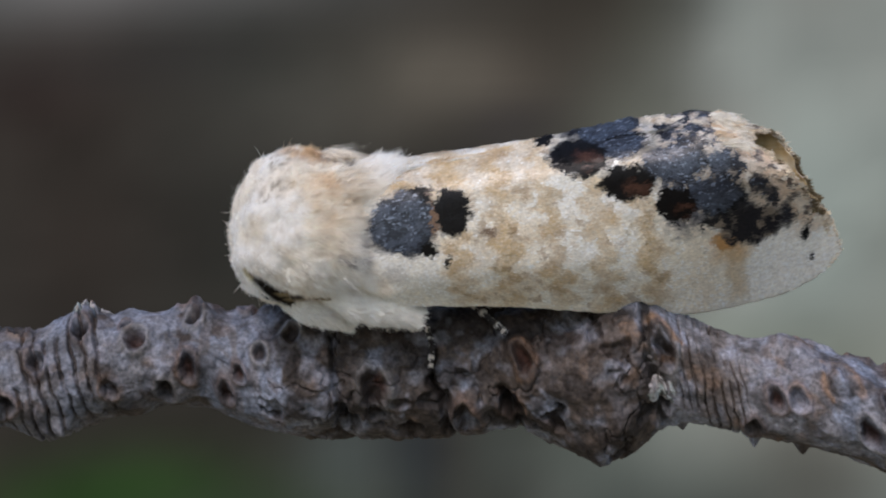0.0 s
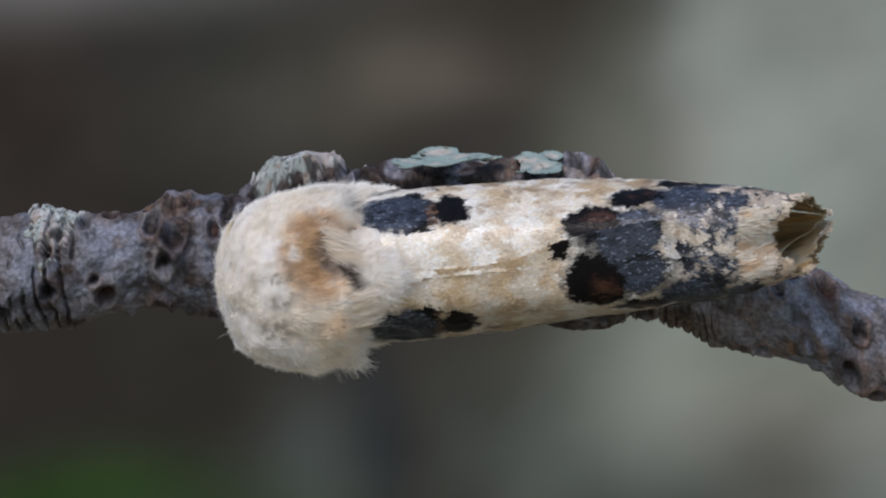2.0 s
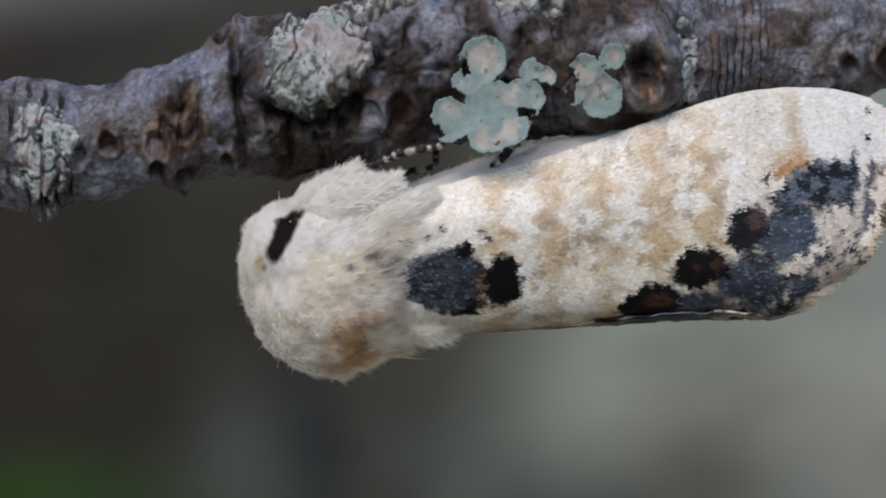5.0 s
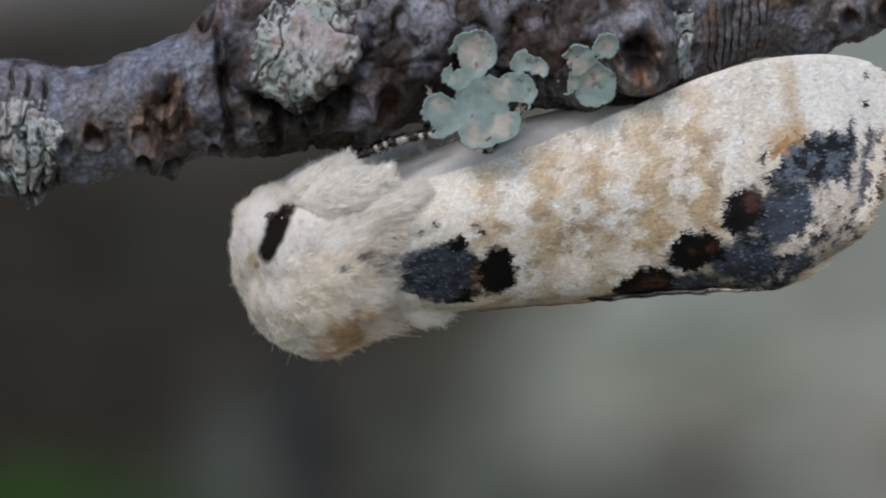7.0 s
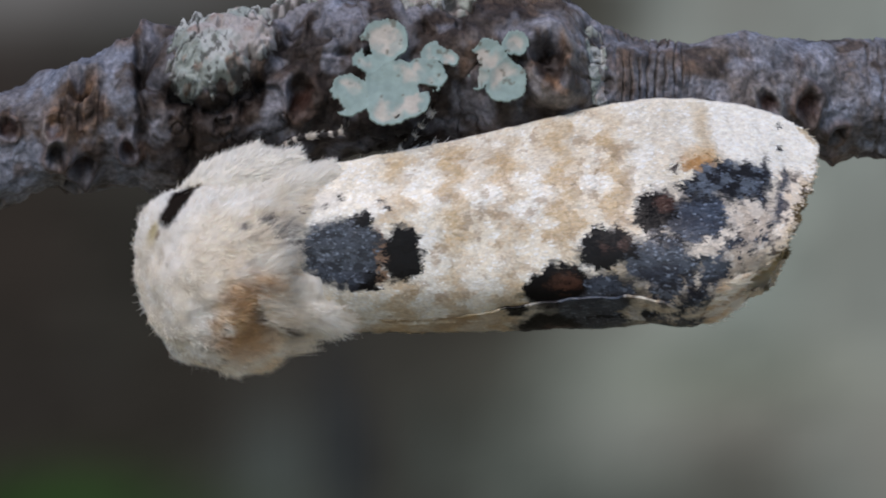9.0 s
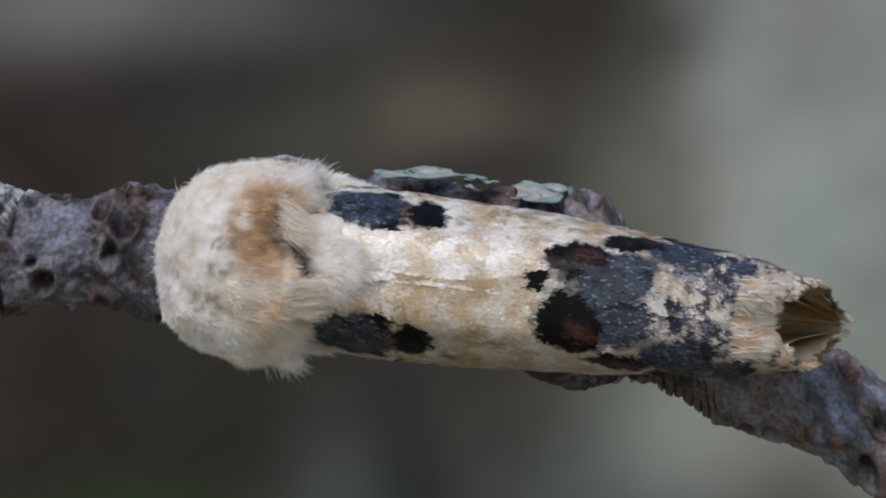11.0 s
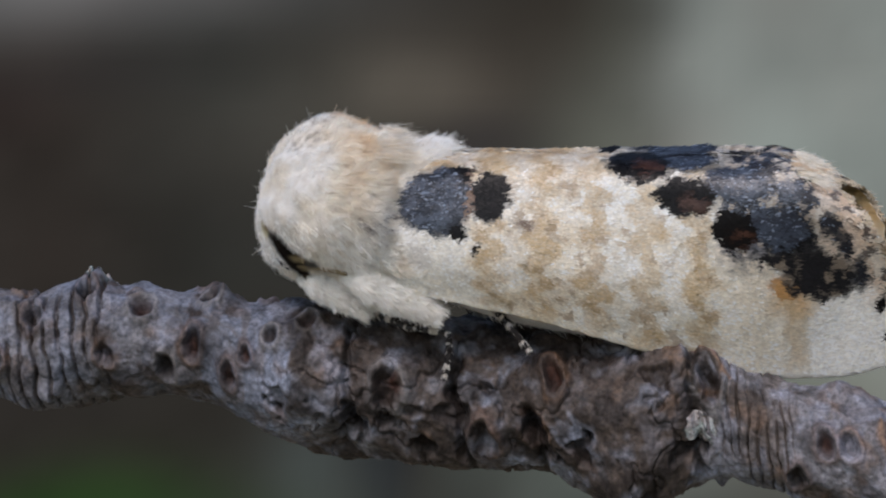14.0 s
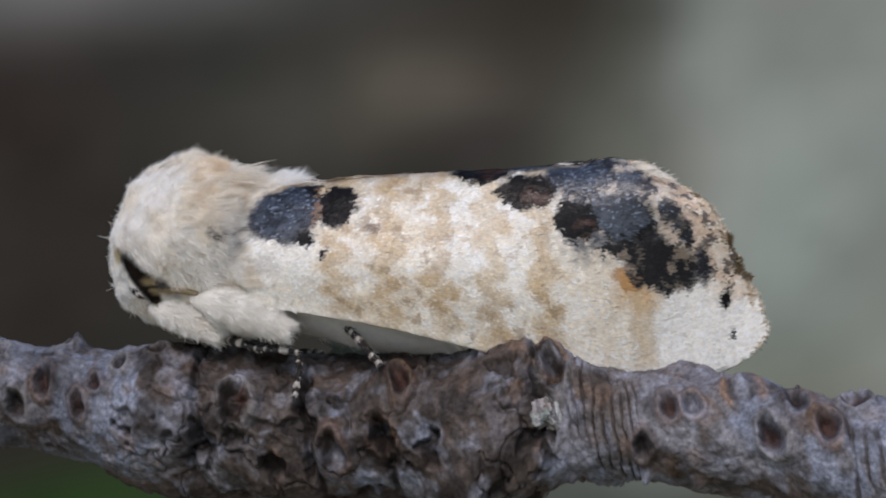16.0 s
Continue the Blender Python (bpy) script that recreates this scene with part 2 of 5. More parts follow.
# ================= distance =================
def soft_backdrop():
    """The blurred woodland far behind the twig: a wide curved glowing sheet with light and dark painted in soft
    patches.
    """
    n, m = 261, 171
    u, v = np.meshgrid(np.linspace(-1.6, 1.6, n), np.linspace(-1.07, 1.4, m), indexing="ij")
    x, y, z = 1500 * u, 3000 - 160 * u**2, 1200 + 1100 * v
    sx, sy = x / 475.0, (z - 1200) / 475.0  # half widths of the view at that distance
    p = np.stack([sx.ravel(), sy.ravel(), 0 * sx.ravel()], 1)
    warp = fbm(p * 2.2 + 7, 3, 11) - 0.5
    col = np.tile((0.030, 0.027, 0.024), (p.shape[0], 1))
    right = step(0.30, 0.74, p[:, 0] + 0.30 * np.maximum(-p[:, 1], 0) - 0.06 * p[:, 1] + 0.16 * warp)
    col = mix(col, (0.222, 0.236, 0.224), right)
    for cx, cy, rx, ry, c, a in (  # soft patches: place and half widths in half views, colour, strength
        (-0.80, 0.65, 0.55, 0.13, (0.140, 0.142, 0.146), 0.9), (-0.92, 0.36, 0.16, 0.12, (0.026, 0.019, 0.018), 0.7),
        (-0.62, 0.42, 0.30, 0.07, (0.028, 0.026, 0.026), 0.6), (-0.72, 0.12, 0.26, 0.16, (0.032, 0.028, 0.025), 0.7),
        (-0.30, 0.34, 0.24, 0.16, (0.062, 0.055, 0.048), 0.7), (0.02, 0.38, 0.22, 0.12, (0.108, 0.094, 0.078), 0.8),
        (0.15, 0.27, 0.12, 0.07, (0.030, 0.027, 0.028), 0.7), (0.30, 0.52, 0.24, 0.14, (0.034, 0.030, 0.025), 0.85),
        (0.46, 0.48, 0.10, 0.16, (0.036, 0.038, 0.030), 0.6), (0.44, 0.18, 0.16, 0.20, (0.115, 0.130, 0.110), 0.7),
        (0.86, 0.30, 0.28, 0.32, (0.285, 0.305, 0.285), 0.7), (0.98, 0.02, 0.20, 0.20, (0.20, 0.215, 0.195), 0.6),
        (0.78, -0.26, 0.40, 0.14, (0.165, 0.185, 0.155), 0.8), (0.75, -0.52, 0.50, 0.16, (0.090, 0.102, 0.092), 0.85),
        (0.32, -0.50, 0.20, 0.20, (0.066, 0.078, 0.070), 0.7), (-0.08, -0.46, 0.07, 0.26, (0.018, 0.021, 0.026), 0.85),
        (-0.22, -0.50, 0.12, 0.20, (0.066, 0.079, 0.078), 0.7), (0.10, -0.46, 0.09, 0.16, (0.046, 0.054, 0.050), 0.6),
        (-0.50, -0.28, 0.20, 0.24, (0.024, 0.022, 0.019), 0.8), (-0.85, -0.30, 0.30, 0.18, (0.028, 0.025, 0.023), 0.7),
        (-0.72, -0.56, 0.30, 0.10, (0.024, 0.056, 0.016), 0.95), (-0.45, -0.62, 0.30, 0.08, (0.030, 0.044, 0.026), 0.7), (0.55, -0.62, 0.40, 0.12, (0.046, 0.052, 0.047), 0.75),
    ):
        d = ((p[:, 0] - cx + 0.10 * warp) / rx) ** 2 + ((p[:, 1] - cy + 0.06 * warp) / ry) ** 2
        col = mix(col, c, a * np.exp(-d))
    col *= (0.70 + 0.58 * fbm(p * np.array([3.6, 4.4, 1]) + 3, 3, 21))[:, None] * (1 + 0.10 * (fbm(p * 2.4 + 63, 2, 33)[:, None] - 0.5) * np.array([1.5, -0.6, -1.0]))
    m_ = bpy.data.materials.new("glowing_distance")
    m_.use_nodes = True
    nd, ln = m_.node_tree.nodes, m_.node_tree.links
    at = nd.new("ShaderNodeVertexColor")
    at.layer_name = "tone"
    # the sheet gives off its painted brightness itself, unlit by sun or sky
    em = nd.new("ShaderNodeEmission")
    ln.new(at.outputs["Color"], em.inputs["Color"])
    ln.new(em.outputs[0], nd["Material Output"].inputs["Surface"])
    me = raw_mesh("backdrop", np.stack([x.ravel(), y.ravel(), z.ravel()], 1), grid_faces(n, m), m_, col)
    return tagged(new("backdrop", me), "glowing sheet painted with blurred grey-green and brown woodland in the distance", "backdrop", kind="structure")


def unseen_ground():
    # ground added out of view; its tone is set to bounce light upwards
    m_ = bpy.data.materials.new("bounce_litter")
    m_.use_nodes = True
    nd, ln = m_.node_tree.nodes, m_.node_tree.links
    no = nd.new("ShaderNodeTexNoise")
    no.inputs["Scale"].default_value, no.inputs["Detail"].default_value = 3, 8
    co = nd.new("ShaderNodeTexCoord")
    ln.new(co.outputs["Object"], no.inputs["Vector"])
    ra = nd.new("ShaderNodeValToRGB")
    ra.color_ramp.elements[0].color, ra.color_ramp.elements[1].color = (0.11, 0.11, 0.06, 1), (0.28, 0.235, 0.175, 1)
    ra.color_ramp.elements[0].position, ra.color_ramp.elements[1].position = 0.4, 0.62
    ln.new(no.outputs["Fac"], ra.inputs[0])
    ln.new(ra.outputs[0], nd["Principled BSDF"].inputs["Base Color"])
    nd["Principled BSDF"].inputs["Roughness"].default_value = 0.9
    g = np.linspace(-1, 1, 61)
    g = np.sign(g) * np.abs(g) ** 3 * 400000
    x, y = np.meshgrid(g, g, indexing="ij")
    p = np.stack([x.ravel() / 900, y.ravel() / 900, 0 * x.ravel()], 1)
    z = 60 * (fbm(p, 3, 4) - 0.5)
    me = raw_mesh("ground", np.stack([x.ravel(), y.ravel(), z], 1), grid_faces(61, 61), m_)
    return tagged(new("ground", me), "unseen woodland floor in moss and leaf-litter tones, added for bounced light", "ground", kind="structure")


soft_backdrop()
unseen_ground()

# ================= the twig =================
TWIG = [  # along, across, height, radius (mm)
    (-36, 0.3, -0.5, 2.35), (-26, 0.0, -1.0, 2.45), (-19.5, -0.6, -1.55, 2.5), (-18, -0.4, -1.5, 2.7),
    (-16.2, -0.5, -1.4, 2.4), (-14.3, -0.1, -1.6, 2.25), (-12.5, 0.3, -1.95, 2.4), (-10.8, 0.1, -2.4, 2.65),
    (-9, -0.1, -2.85, 3.05), (-6.5, 0.0, -3.05, 3.3), (-3, 0.4, -3.6, 3.3), (0, 0.5, -3.95, 3.1),
    (3, 0.1, -4.3, 3.3), (5.5, -0.45, -4.4, 3.8), (7.5, -0.6, -4.0, 3.75), (9, -0.95, -3.9, 3.05),
    (10.5, -1.75, -4.3, 2.35), (13, -2.8, -4.7, 2.30), (15.5, -3.5, -5.2, 2.45), (18, -4.6, -5.65, 2.40),
    (21, -5.9, -6.4, 2.5), (26, -8.2, -7.6, 2.5), (36, -12.5, -9.8, 2.5)]
TX, TY, TZ, TR = (np.array(c, float) for c in zip(*TWIG))


def twig_axis(x):
    return smooth_curve(x, TX, TY), smooth_curve(x, TX, TZ), smooth_curve(x, TX, TR)


# leaf scars and pores: along (mm), round the twig (degrees, 0 towards the moth), size (mm)
SCARS_HEAD_END = [
    (-12.8, -68, 0.42), (-12.3, -6, 0.40), (-11.9, 20, 0.42), (-12.8, 36, 0.40), (-12.8, 61, 0.36), (-17.45, -13, 0.36),
    (-16.3, -86, 0.34), (-13.9, -97, 0.38), (-11.1, -86, 0.34), (-15.5, -8, 0.22), (-15.1, -31, 0.40), (-17.5, 29, 0.34),
    (-14.8, 78, 0.32), (-15.95, 70, 0.36), (-10.0, 26, 0.36), (-9.95, 147, 0.42), (-11.8, 97, 0.45), (-19.6, -40, 0.4),
    (-20.6, 20, 0.4), (-9.2, -43, 0.30), (-10.3, -64, 0.30), (-21.4, -90, 0.4)]
SCARS_TAIL_END = [
    (-4.2, -73, 0.55), (-0.25, -104, 0.50), (2.9, -52, 0.42), (9.4, -52, 0.50), (14.1, -66, 0.40), (15.1, -60, 0.34),
    (18.2, -80, 0.42), (19.3, -45, 0.45), (20.4, -62, 0.40), (6.9, 70, 0.85), (18.1, 49, 0.5), (15.6, 20, 0.32),
    (16.3, 48, 0.4), (12.9, -108, 0.4), (1.9, -94, 0.45), (-7.7, -30, 0.35), (-3.2, 52, 0.5), (19.6, 10, 0.4), (21.5, -20, 0.4)]
# swellings: along, round, spread (mm), height (mm)
KNOBS = [
    (5.9, -128, 2.0, 0.75), (-8.0, -62, 1.8, 0.35), (-4.2, -75, 1.3, 0.40), (-0.2, -104, 1.2, 0.42), (6.8, 68, 1.6, 0.55),
    (17.2, -30, 1.1, 0.60), (14.6, 6, 0.9, 0.45), (-6.2, 98, 2.0, 0.60), (-17.6, 40, 1.3, 0.35), (-12.6, 50, 1.2, 0.35),
    (9.0, -30, 1.1, 0.40), (3.4, 78, 0.9, 0.5), (2.6, -60, 1.4, 0.3), (-12.0, -30, 1.2, 0.2), (19.5, -50, 1.2, 0.4), (1.0, 130, 1.6, 0.45),
    (-9.5, 146, 1.2, 0.60), (-8.2, 128, 1.6, 0.40), (-12.4, 118, 0.9, 0.40), (-15.2, 16, 1.0, 0.45), (-11.8, -4, 0.5, 0.35), (-17.4, 8, 0.6, 0.40), (-13.6, 150, 0.6, 0.30),
    (12.9, -140, 0.28, 0.55), (15.0, -140, 0.3, 0.5), (9.7, -150, 0.3, 0.4), (-18.9, -120, 0.4, 0.5), (-19.8, -135, 1.1, 0.55)]


def round_gap(a, b):
    return (a - b + np.pi) % (2 * np.pi) - np.pi


def twig_skin(x, th):
    """Surface points and pigment of the bark at x (mm) and angle th."""
    cy, cz, r = twig_axis(x)
    q = np.stack([x, r * np.sin(th), r * np.cos(th)], 1)
    warp = np.stack([fbm(q * 0.9 + 5, 3, 31), fbm(q * 0.9 + 15, 3, 41), fbm(q * 0.9 + 25, 3, 51)], 1) - 0.5
    big, mid, fine = fbm(q * 0.45 + 3, 3, 2), fbm(q * 1.5 + warp, 4, 12), fbm(q * 5.0, 3, 22)
    h = 0.95 * (big - 0.5) + 0.34 * (mid - 0.5) + 0.07 * (fine - 0.5)
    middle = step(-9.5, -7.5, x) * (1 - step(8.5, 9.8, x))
    h += middle * 0.55 * (fbm(q * 0.8 + 40 + warp, 3, 61) - 0.5)
    # pigment: waxy blue-grey skin, brown where it has rubbed away
    wax = fbm(q * 0.55 + 60 + 0.8 * warp, 4, 71)
    side = 0.5 + 0.5 * np.cos(th + 0.6)
    brown = np.clip(step(0.45, 0.60, wax - 0.03 + 0.23 * middle - 0.13 * side), 0, 1)
    col = mix((0.190, 0.182, 0.196), (0.074, 0.055, 0.045), brown)
    col = mix(col, (0.205, 0.228, 0.292), 0.8 * (1 - brown) * step(0.40, 0.54, fbm(q * 0.33 + 77, 3, 73)))
    col = mix(col, (0.122, 0.094, 0.078), 0.6 * (1 - middle) * step(0.53, 0.64, fbm(q * np.array([1.1, 0.5, 0.5]) + 87, 3, 75)))
    col = mix(col, (0.25, 0.255, 0.305), 0.6 * step(0.55, 0.75, fbm(q * 1.3 + 80, 4, 81)) * (1 - 0.7 * middle))
    col = mix(col, (0.16, 0.095, 0.058), 0.5 * step(0.60, 0.74, fbm(q * 0.9 + 90, 3, 91)))
    # dark brown bark towards the moth, with the moth's shade painted in
    moth_shade = step(-10.5, -8.5, x) * (1 - step(5.5, 7.5, x)) * step(-0.15, 0.45, np.cos(th - 0.60)) * step(0.33, 0.50, fbm(q * 0.7 + 105, 4, 95))
    col = mix(col, (0.036, 0.025, 0.020), 0.9 * moth_shade)
    # fine lengthwise and crosswise wrinkles
    grow = fbm(np.stack([x * 6, th * 3, 0 * x], 1) + warp * 2, 3, 101)
    h += 0.05 * (grow - 0.5)
    # crosswise rings
    for a, b, pitch, deep in ((-20.6, -16.3, 0.60, 0.30), (9.7, 12.8, 0.36, 0.16), (-24, -20.5, 0.7, 0.12), (21, 24, 0.6, 0.1)):
        zone = step(a - 0.3, a + 0.3, x) * (1 - step(b - 0.3, b + 0.3, x))
        wave = np.sin(2 * np.pi * (x + 0.55 * warp[:, 0] + 0.25 * np.sin(th * 1.0 + 1)) / pitch)
        groove = step(0.35, 0.95, wave) * step(0.30, 0.55, fbm(q * 0.9 + a, 2, 111))
        h -= zone * deep * groove
        col = mix(col, (0.05, 0.038, 0.03), 0.85 * zone * groove)
    # cracks between the swellings, with the shade in them coloured in
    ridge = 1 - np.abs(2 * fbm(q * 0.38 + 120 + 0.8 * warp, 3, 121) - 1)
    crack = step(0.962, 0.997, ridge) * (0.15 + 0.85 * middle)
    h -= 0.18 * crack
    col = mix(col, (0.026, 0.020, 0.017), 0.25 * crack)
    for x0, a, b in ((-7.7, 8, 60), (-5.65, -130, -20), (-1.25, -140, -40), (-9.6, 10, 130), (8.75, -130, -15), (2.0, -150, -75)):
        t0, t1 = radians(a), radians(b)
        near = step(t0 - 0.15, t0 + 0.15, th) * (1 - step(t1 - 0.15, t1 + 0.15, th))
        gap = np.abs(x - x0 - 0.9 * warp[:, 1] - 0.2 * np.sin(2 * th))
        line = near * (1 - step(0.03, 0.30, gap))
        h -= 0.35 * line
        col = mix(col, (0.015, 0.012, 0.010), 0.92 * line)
    # sunken pits, with shade put into their colour too
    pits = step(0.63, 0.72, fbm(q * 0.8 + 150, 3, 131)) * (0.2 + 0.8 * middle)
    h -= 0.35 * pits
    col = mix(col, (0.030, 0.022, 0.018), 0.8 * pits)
    for x0, a, s, up in KNOBS:
        j = np.abs(x - x0) < 3 * s
        d2 = ((x[j] - x0) ** 2 + (r[j] * round_gap(th[j], radians(a))) ** 2) / s**2
        h[j] += up * np.exp(-d2 * 1.2)
    for k, (x0, a, s) in enumerate(SCARS_HEAD_END + SCARS_TAIL_END):
        s = 1.2 * s
        j = np.abs(x - x0) < 3.5 * s
        dx, dt = x[j] - x0 + 0.35 * s * 4 * warp[j, 0], r[j] * round_gap(th[j], radians(a)) + 0.35 * s * 4 * warp[j, 2]
        d = np.sqrt((dx / 0.85) ** 2 + (dt / 1.15) ** 2) / s
        h[j] += 0.45 * s * np.exp(-((d - 1.25) / 0.45) ** 2) - 0.75 * s * np.exp(-((d / 0.8) ** 4))
        rim = np.exp(-((d - 1.35) / 0.35) ** 2)
        tint = ((0.16, 0.085, 0.045), (0.25, 0.23, 0.22), (0.12, 0.07, 0.05))[k % 3]
        col[j] = mix(col[j], tint, 0.55 * rim)
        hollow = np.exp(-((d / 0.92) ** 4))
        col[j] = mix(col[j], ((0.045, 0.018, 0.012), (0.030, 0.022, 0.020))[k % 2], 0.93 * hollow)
    # deep recesses: lowered, and their shade painted near-black
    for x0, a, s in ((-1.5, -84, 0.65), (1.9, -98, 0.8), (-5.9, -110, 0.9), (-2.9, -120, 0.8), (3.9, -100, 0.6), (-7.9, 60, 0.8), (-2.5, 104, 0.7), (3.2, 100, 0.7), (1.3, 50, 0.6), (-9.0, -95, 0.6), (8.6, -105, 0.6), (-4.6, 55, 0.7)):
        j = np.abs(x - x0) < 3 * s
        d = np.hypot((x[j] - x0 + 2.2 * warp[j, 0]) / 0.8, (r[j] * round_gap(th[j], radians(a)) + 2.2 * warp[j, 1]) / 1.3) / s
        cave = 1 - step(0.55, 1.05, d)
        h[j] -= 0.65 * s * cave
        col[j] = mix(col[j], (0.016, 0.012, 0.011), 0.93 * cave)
    # a deep groove under the crusted swelling, its shade painted near-black
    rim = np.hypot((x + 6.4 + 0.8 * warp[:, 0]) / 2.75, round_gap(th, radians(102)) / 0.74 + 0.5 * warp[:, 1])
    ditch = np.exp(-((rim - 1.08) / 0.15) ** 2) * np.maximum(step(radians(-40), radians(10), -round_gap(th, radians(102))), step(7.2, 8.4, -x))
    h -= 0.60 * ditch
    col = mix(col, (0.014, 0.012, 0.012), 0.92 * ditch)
    # bared orange wood with lengthwise folds
    bare = 1 - step(0.6, 1.1, np.hypot((x + 11.9 + 0.9 * warp[:, 0]) / 1.15, round_gap(th, radians(78)) / 0.62 + 0.8 * warp[:, 2]))
    fold = np.sin(2 * np.pi * (x + 0.5 * warp[:, 1]) / 0.75)
    h -= 0.16 * bare * step(0.3, 0.9, fold)
    col = mix(col, mix((0.33, 0.19, 0.105), (0.12, 0.07, 0.045), step(0.1, 0.8, fold)), 0.75 * bare)
    # torn scars of spurs with ochre wood
    for x0, a, s in ((17.2, -30, 0.9), (6.9, 70, 1.0), (-11.9, 80, 1.0), (9.3, -38, 0.8)):
        j = np.abs(x - x0) < 3 * s
        d = np.hypot(x[j] - x0 + 1.2 * warp[j, 0], r[j] * round_gap(th[j], radians(a)) + 1.2 * warp[j, 1]) / s
        ring = np.exp(-((d - 0.9) / 0.28) ** 2) * step(0.40, 0.55, fbm(q[j] * 1.6 + 7, 2, 141))
        col[j] = mix(col[j], (0.24, 0.125, 0.055), 0.7 * ring)
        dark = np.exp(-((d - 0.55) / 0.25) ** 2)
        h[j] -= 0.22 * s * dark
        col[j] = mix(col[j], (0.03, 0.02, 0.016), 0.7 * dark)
    # pale bloom and soot, fine
    soot = step(0.50, 0.68, fbm(q * 0.9 + 170, 5, 151) + 0.05 * middle)
    col = mix(col, (0.034, 0.027, 0.024), 0.85 * soot * (0.75 + 0.25 * middle))
    col = col * (0.42 + 0.92 * fbm(q * 3.4 + 210, 4, 171))[:, None]
    bloom = step(0.54, 0.78, fbm(q * 1.0 + 190, 3, 161))
    col = mix(col, (0.30, 0.31, 0.37), 0.45 * bloom)
    col = col * (0.76 + 0.24 * step(-10.5, -8.5, x))[:, None]
    rad = r + h
    pts = np.stack([x, cy + rad * np.sin(th), cz + rad * np.cos(th)], 1)
    return pts, col, np.stack([0 * x, np.sin(th), np.cos(th)], 1)


def lichen_lobes(twig, circles, y0, tilt, seed, label):
    """A leafy lichen: a thin lobed plate that stands off the bark."""
    cs = np.array(circles, float) * (1, 1, 1.06)
    lo, hi = (cs[:, :2] - cs[:, 2:]).min(0) - 0.3, (cs[:, :2] + cs[:, 2:]).max(0) + 0.3
    nx, nz = int((hi[0] - lo[0]) / 0.045), int((hi[1] - lo[1]) / 0.045)
    gx, gz = np.meshgrid(np.linspace(lo[0], hi[0], nx), np.linspace(lo[1], hi[1], nz), indexing="ij")
    p = np.stack([gx.ravel(), gz.ravel(), 0 * gx.ravel()], 1)
    w = np.stack([fbm(p * 1.6, 3, seed), fbm(p * 1.6 + 30, 3, seed + 9)], 1) - 0.5
    d = np.min(np.hypot(p[:, None, 0] + 0.22 * w[:, None, 0] - cs[None, :, 0], p[:, None, 1] + 0.22 * w[:, None, 1] - cs[None, :, 1]) - cs[None, :, 2], 1)
    d += 0.30 * (fbm(p * 2.6 + 4, 4, seed + 3) - 0.5)
    holes = step(0.80, 0.84, vnoise(p * 1.9 + 8, seed + 5))
    keep = (d < 0.05) & ((holes < 0.5) | (d < -0.30))
    edge = np.exp(d / 0.28)
    y = y0 + tilt * (p[:, 1] - cs[:, 1].mean()) + 0.4 * (fbm(p * 0.7 + 50, 2, seed + 7) - 0.5) + 0.12 * edge + 0.03 * (fbm(p * 3, 3, seed + 11) - 0.5)
    verts = np.stack([p[:, 0], y, p[:, 1]], 1)
    f = grid_faces(nx, nz)
    f = f[keep[f].all(1)][:, ::-1]
    used = np.unique(f)
    index = np.full(len(verts), -1)
    index[used] = np.arange(len(used))
    col = mix((0.235, 0.305, 0.285), (0.41, 0.375, 0.33), step(0.04, 0.30, -d) * step(0.44, 0.60, fbm(p * 0.9, 4, seed + 13)))
    col = mix(col, (0.20, 0.265, 0.25), 0.5 * step(0.5, 0.65, fbm(p * 1.7 + 20, 3, seed + 17)))
    col = mix(col, (0.10, 0.085, 0.06), 0.7 * step(0.70, 0.78, fbm(p * 3.5 + 60, 3, seed + 19)))
    ob = part("lichen_lobe", raw_mesh("lichen_lobe", verts[used], index[f], LICHEN, col[used]), twig, label)
    so = ob.modifiers.new("thickness", "SOLIDIFY")
    so.thickness, so.offset = 0.08 * MM, -1
    return ob


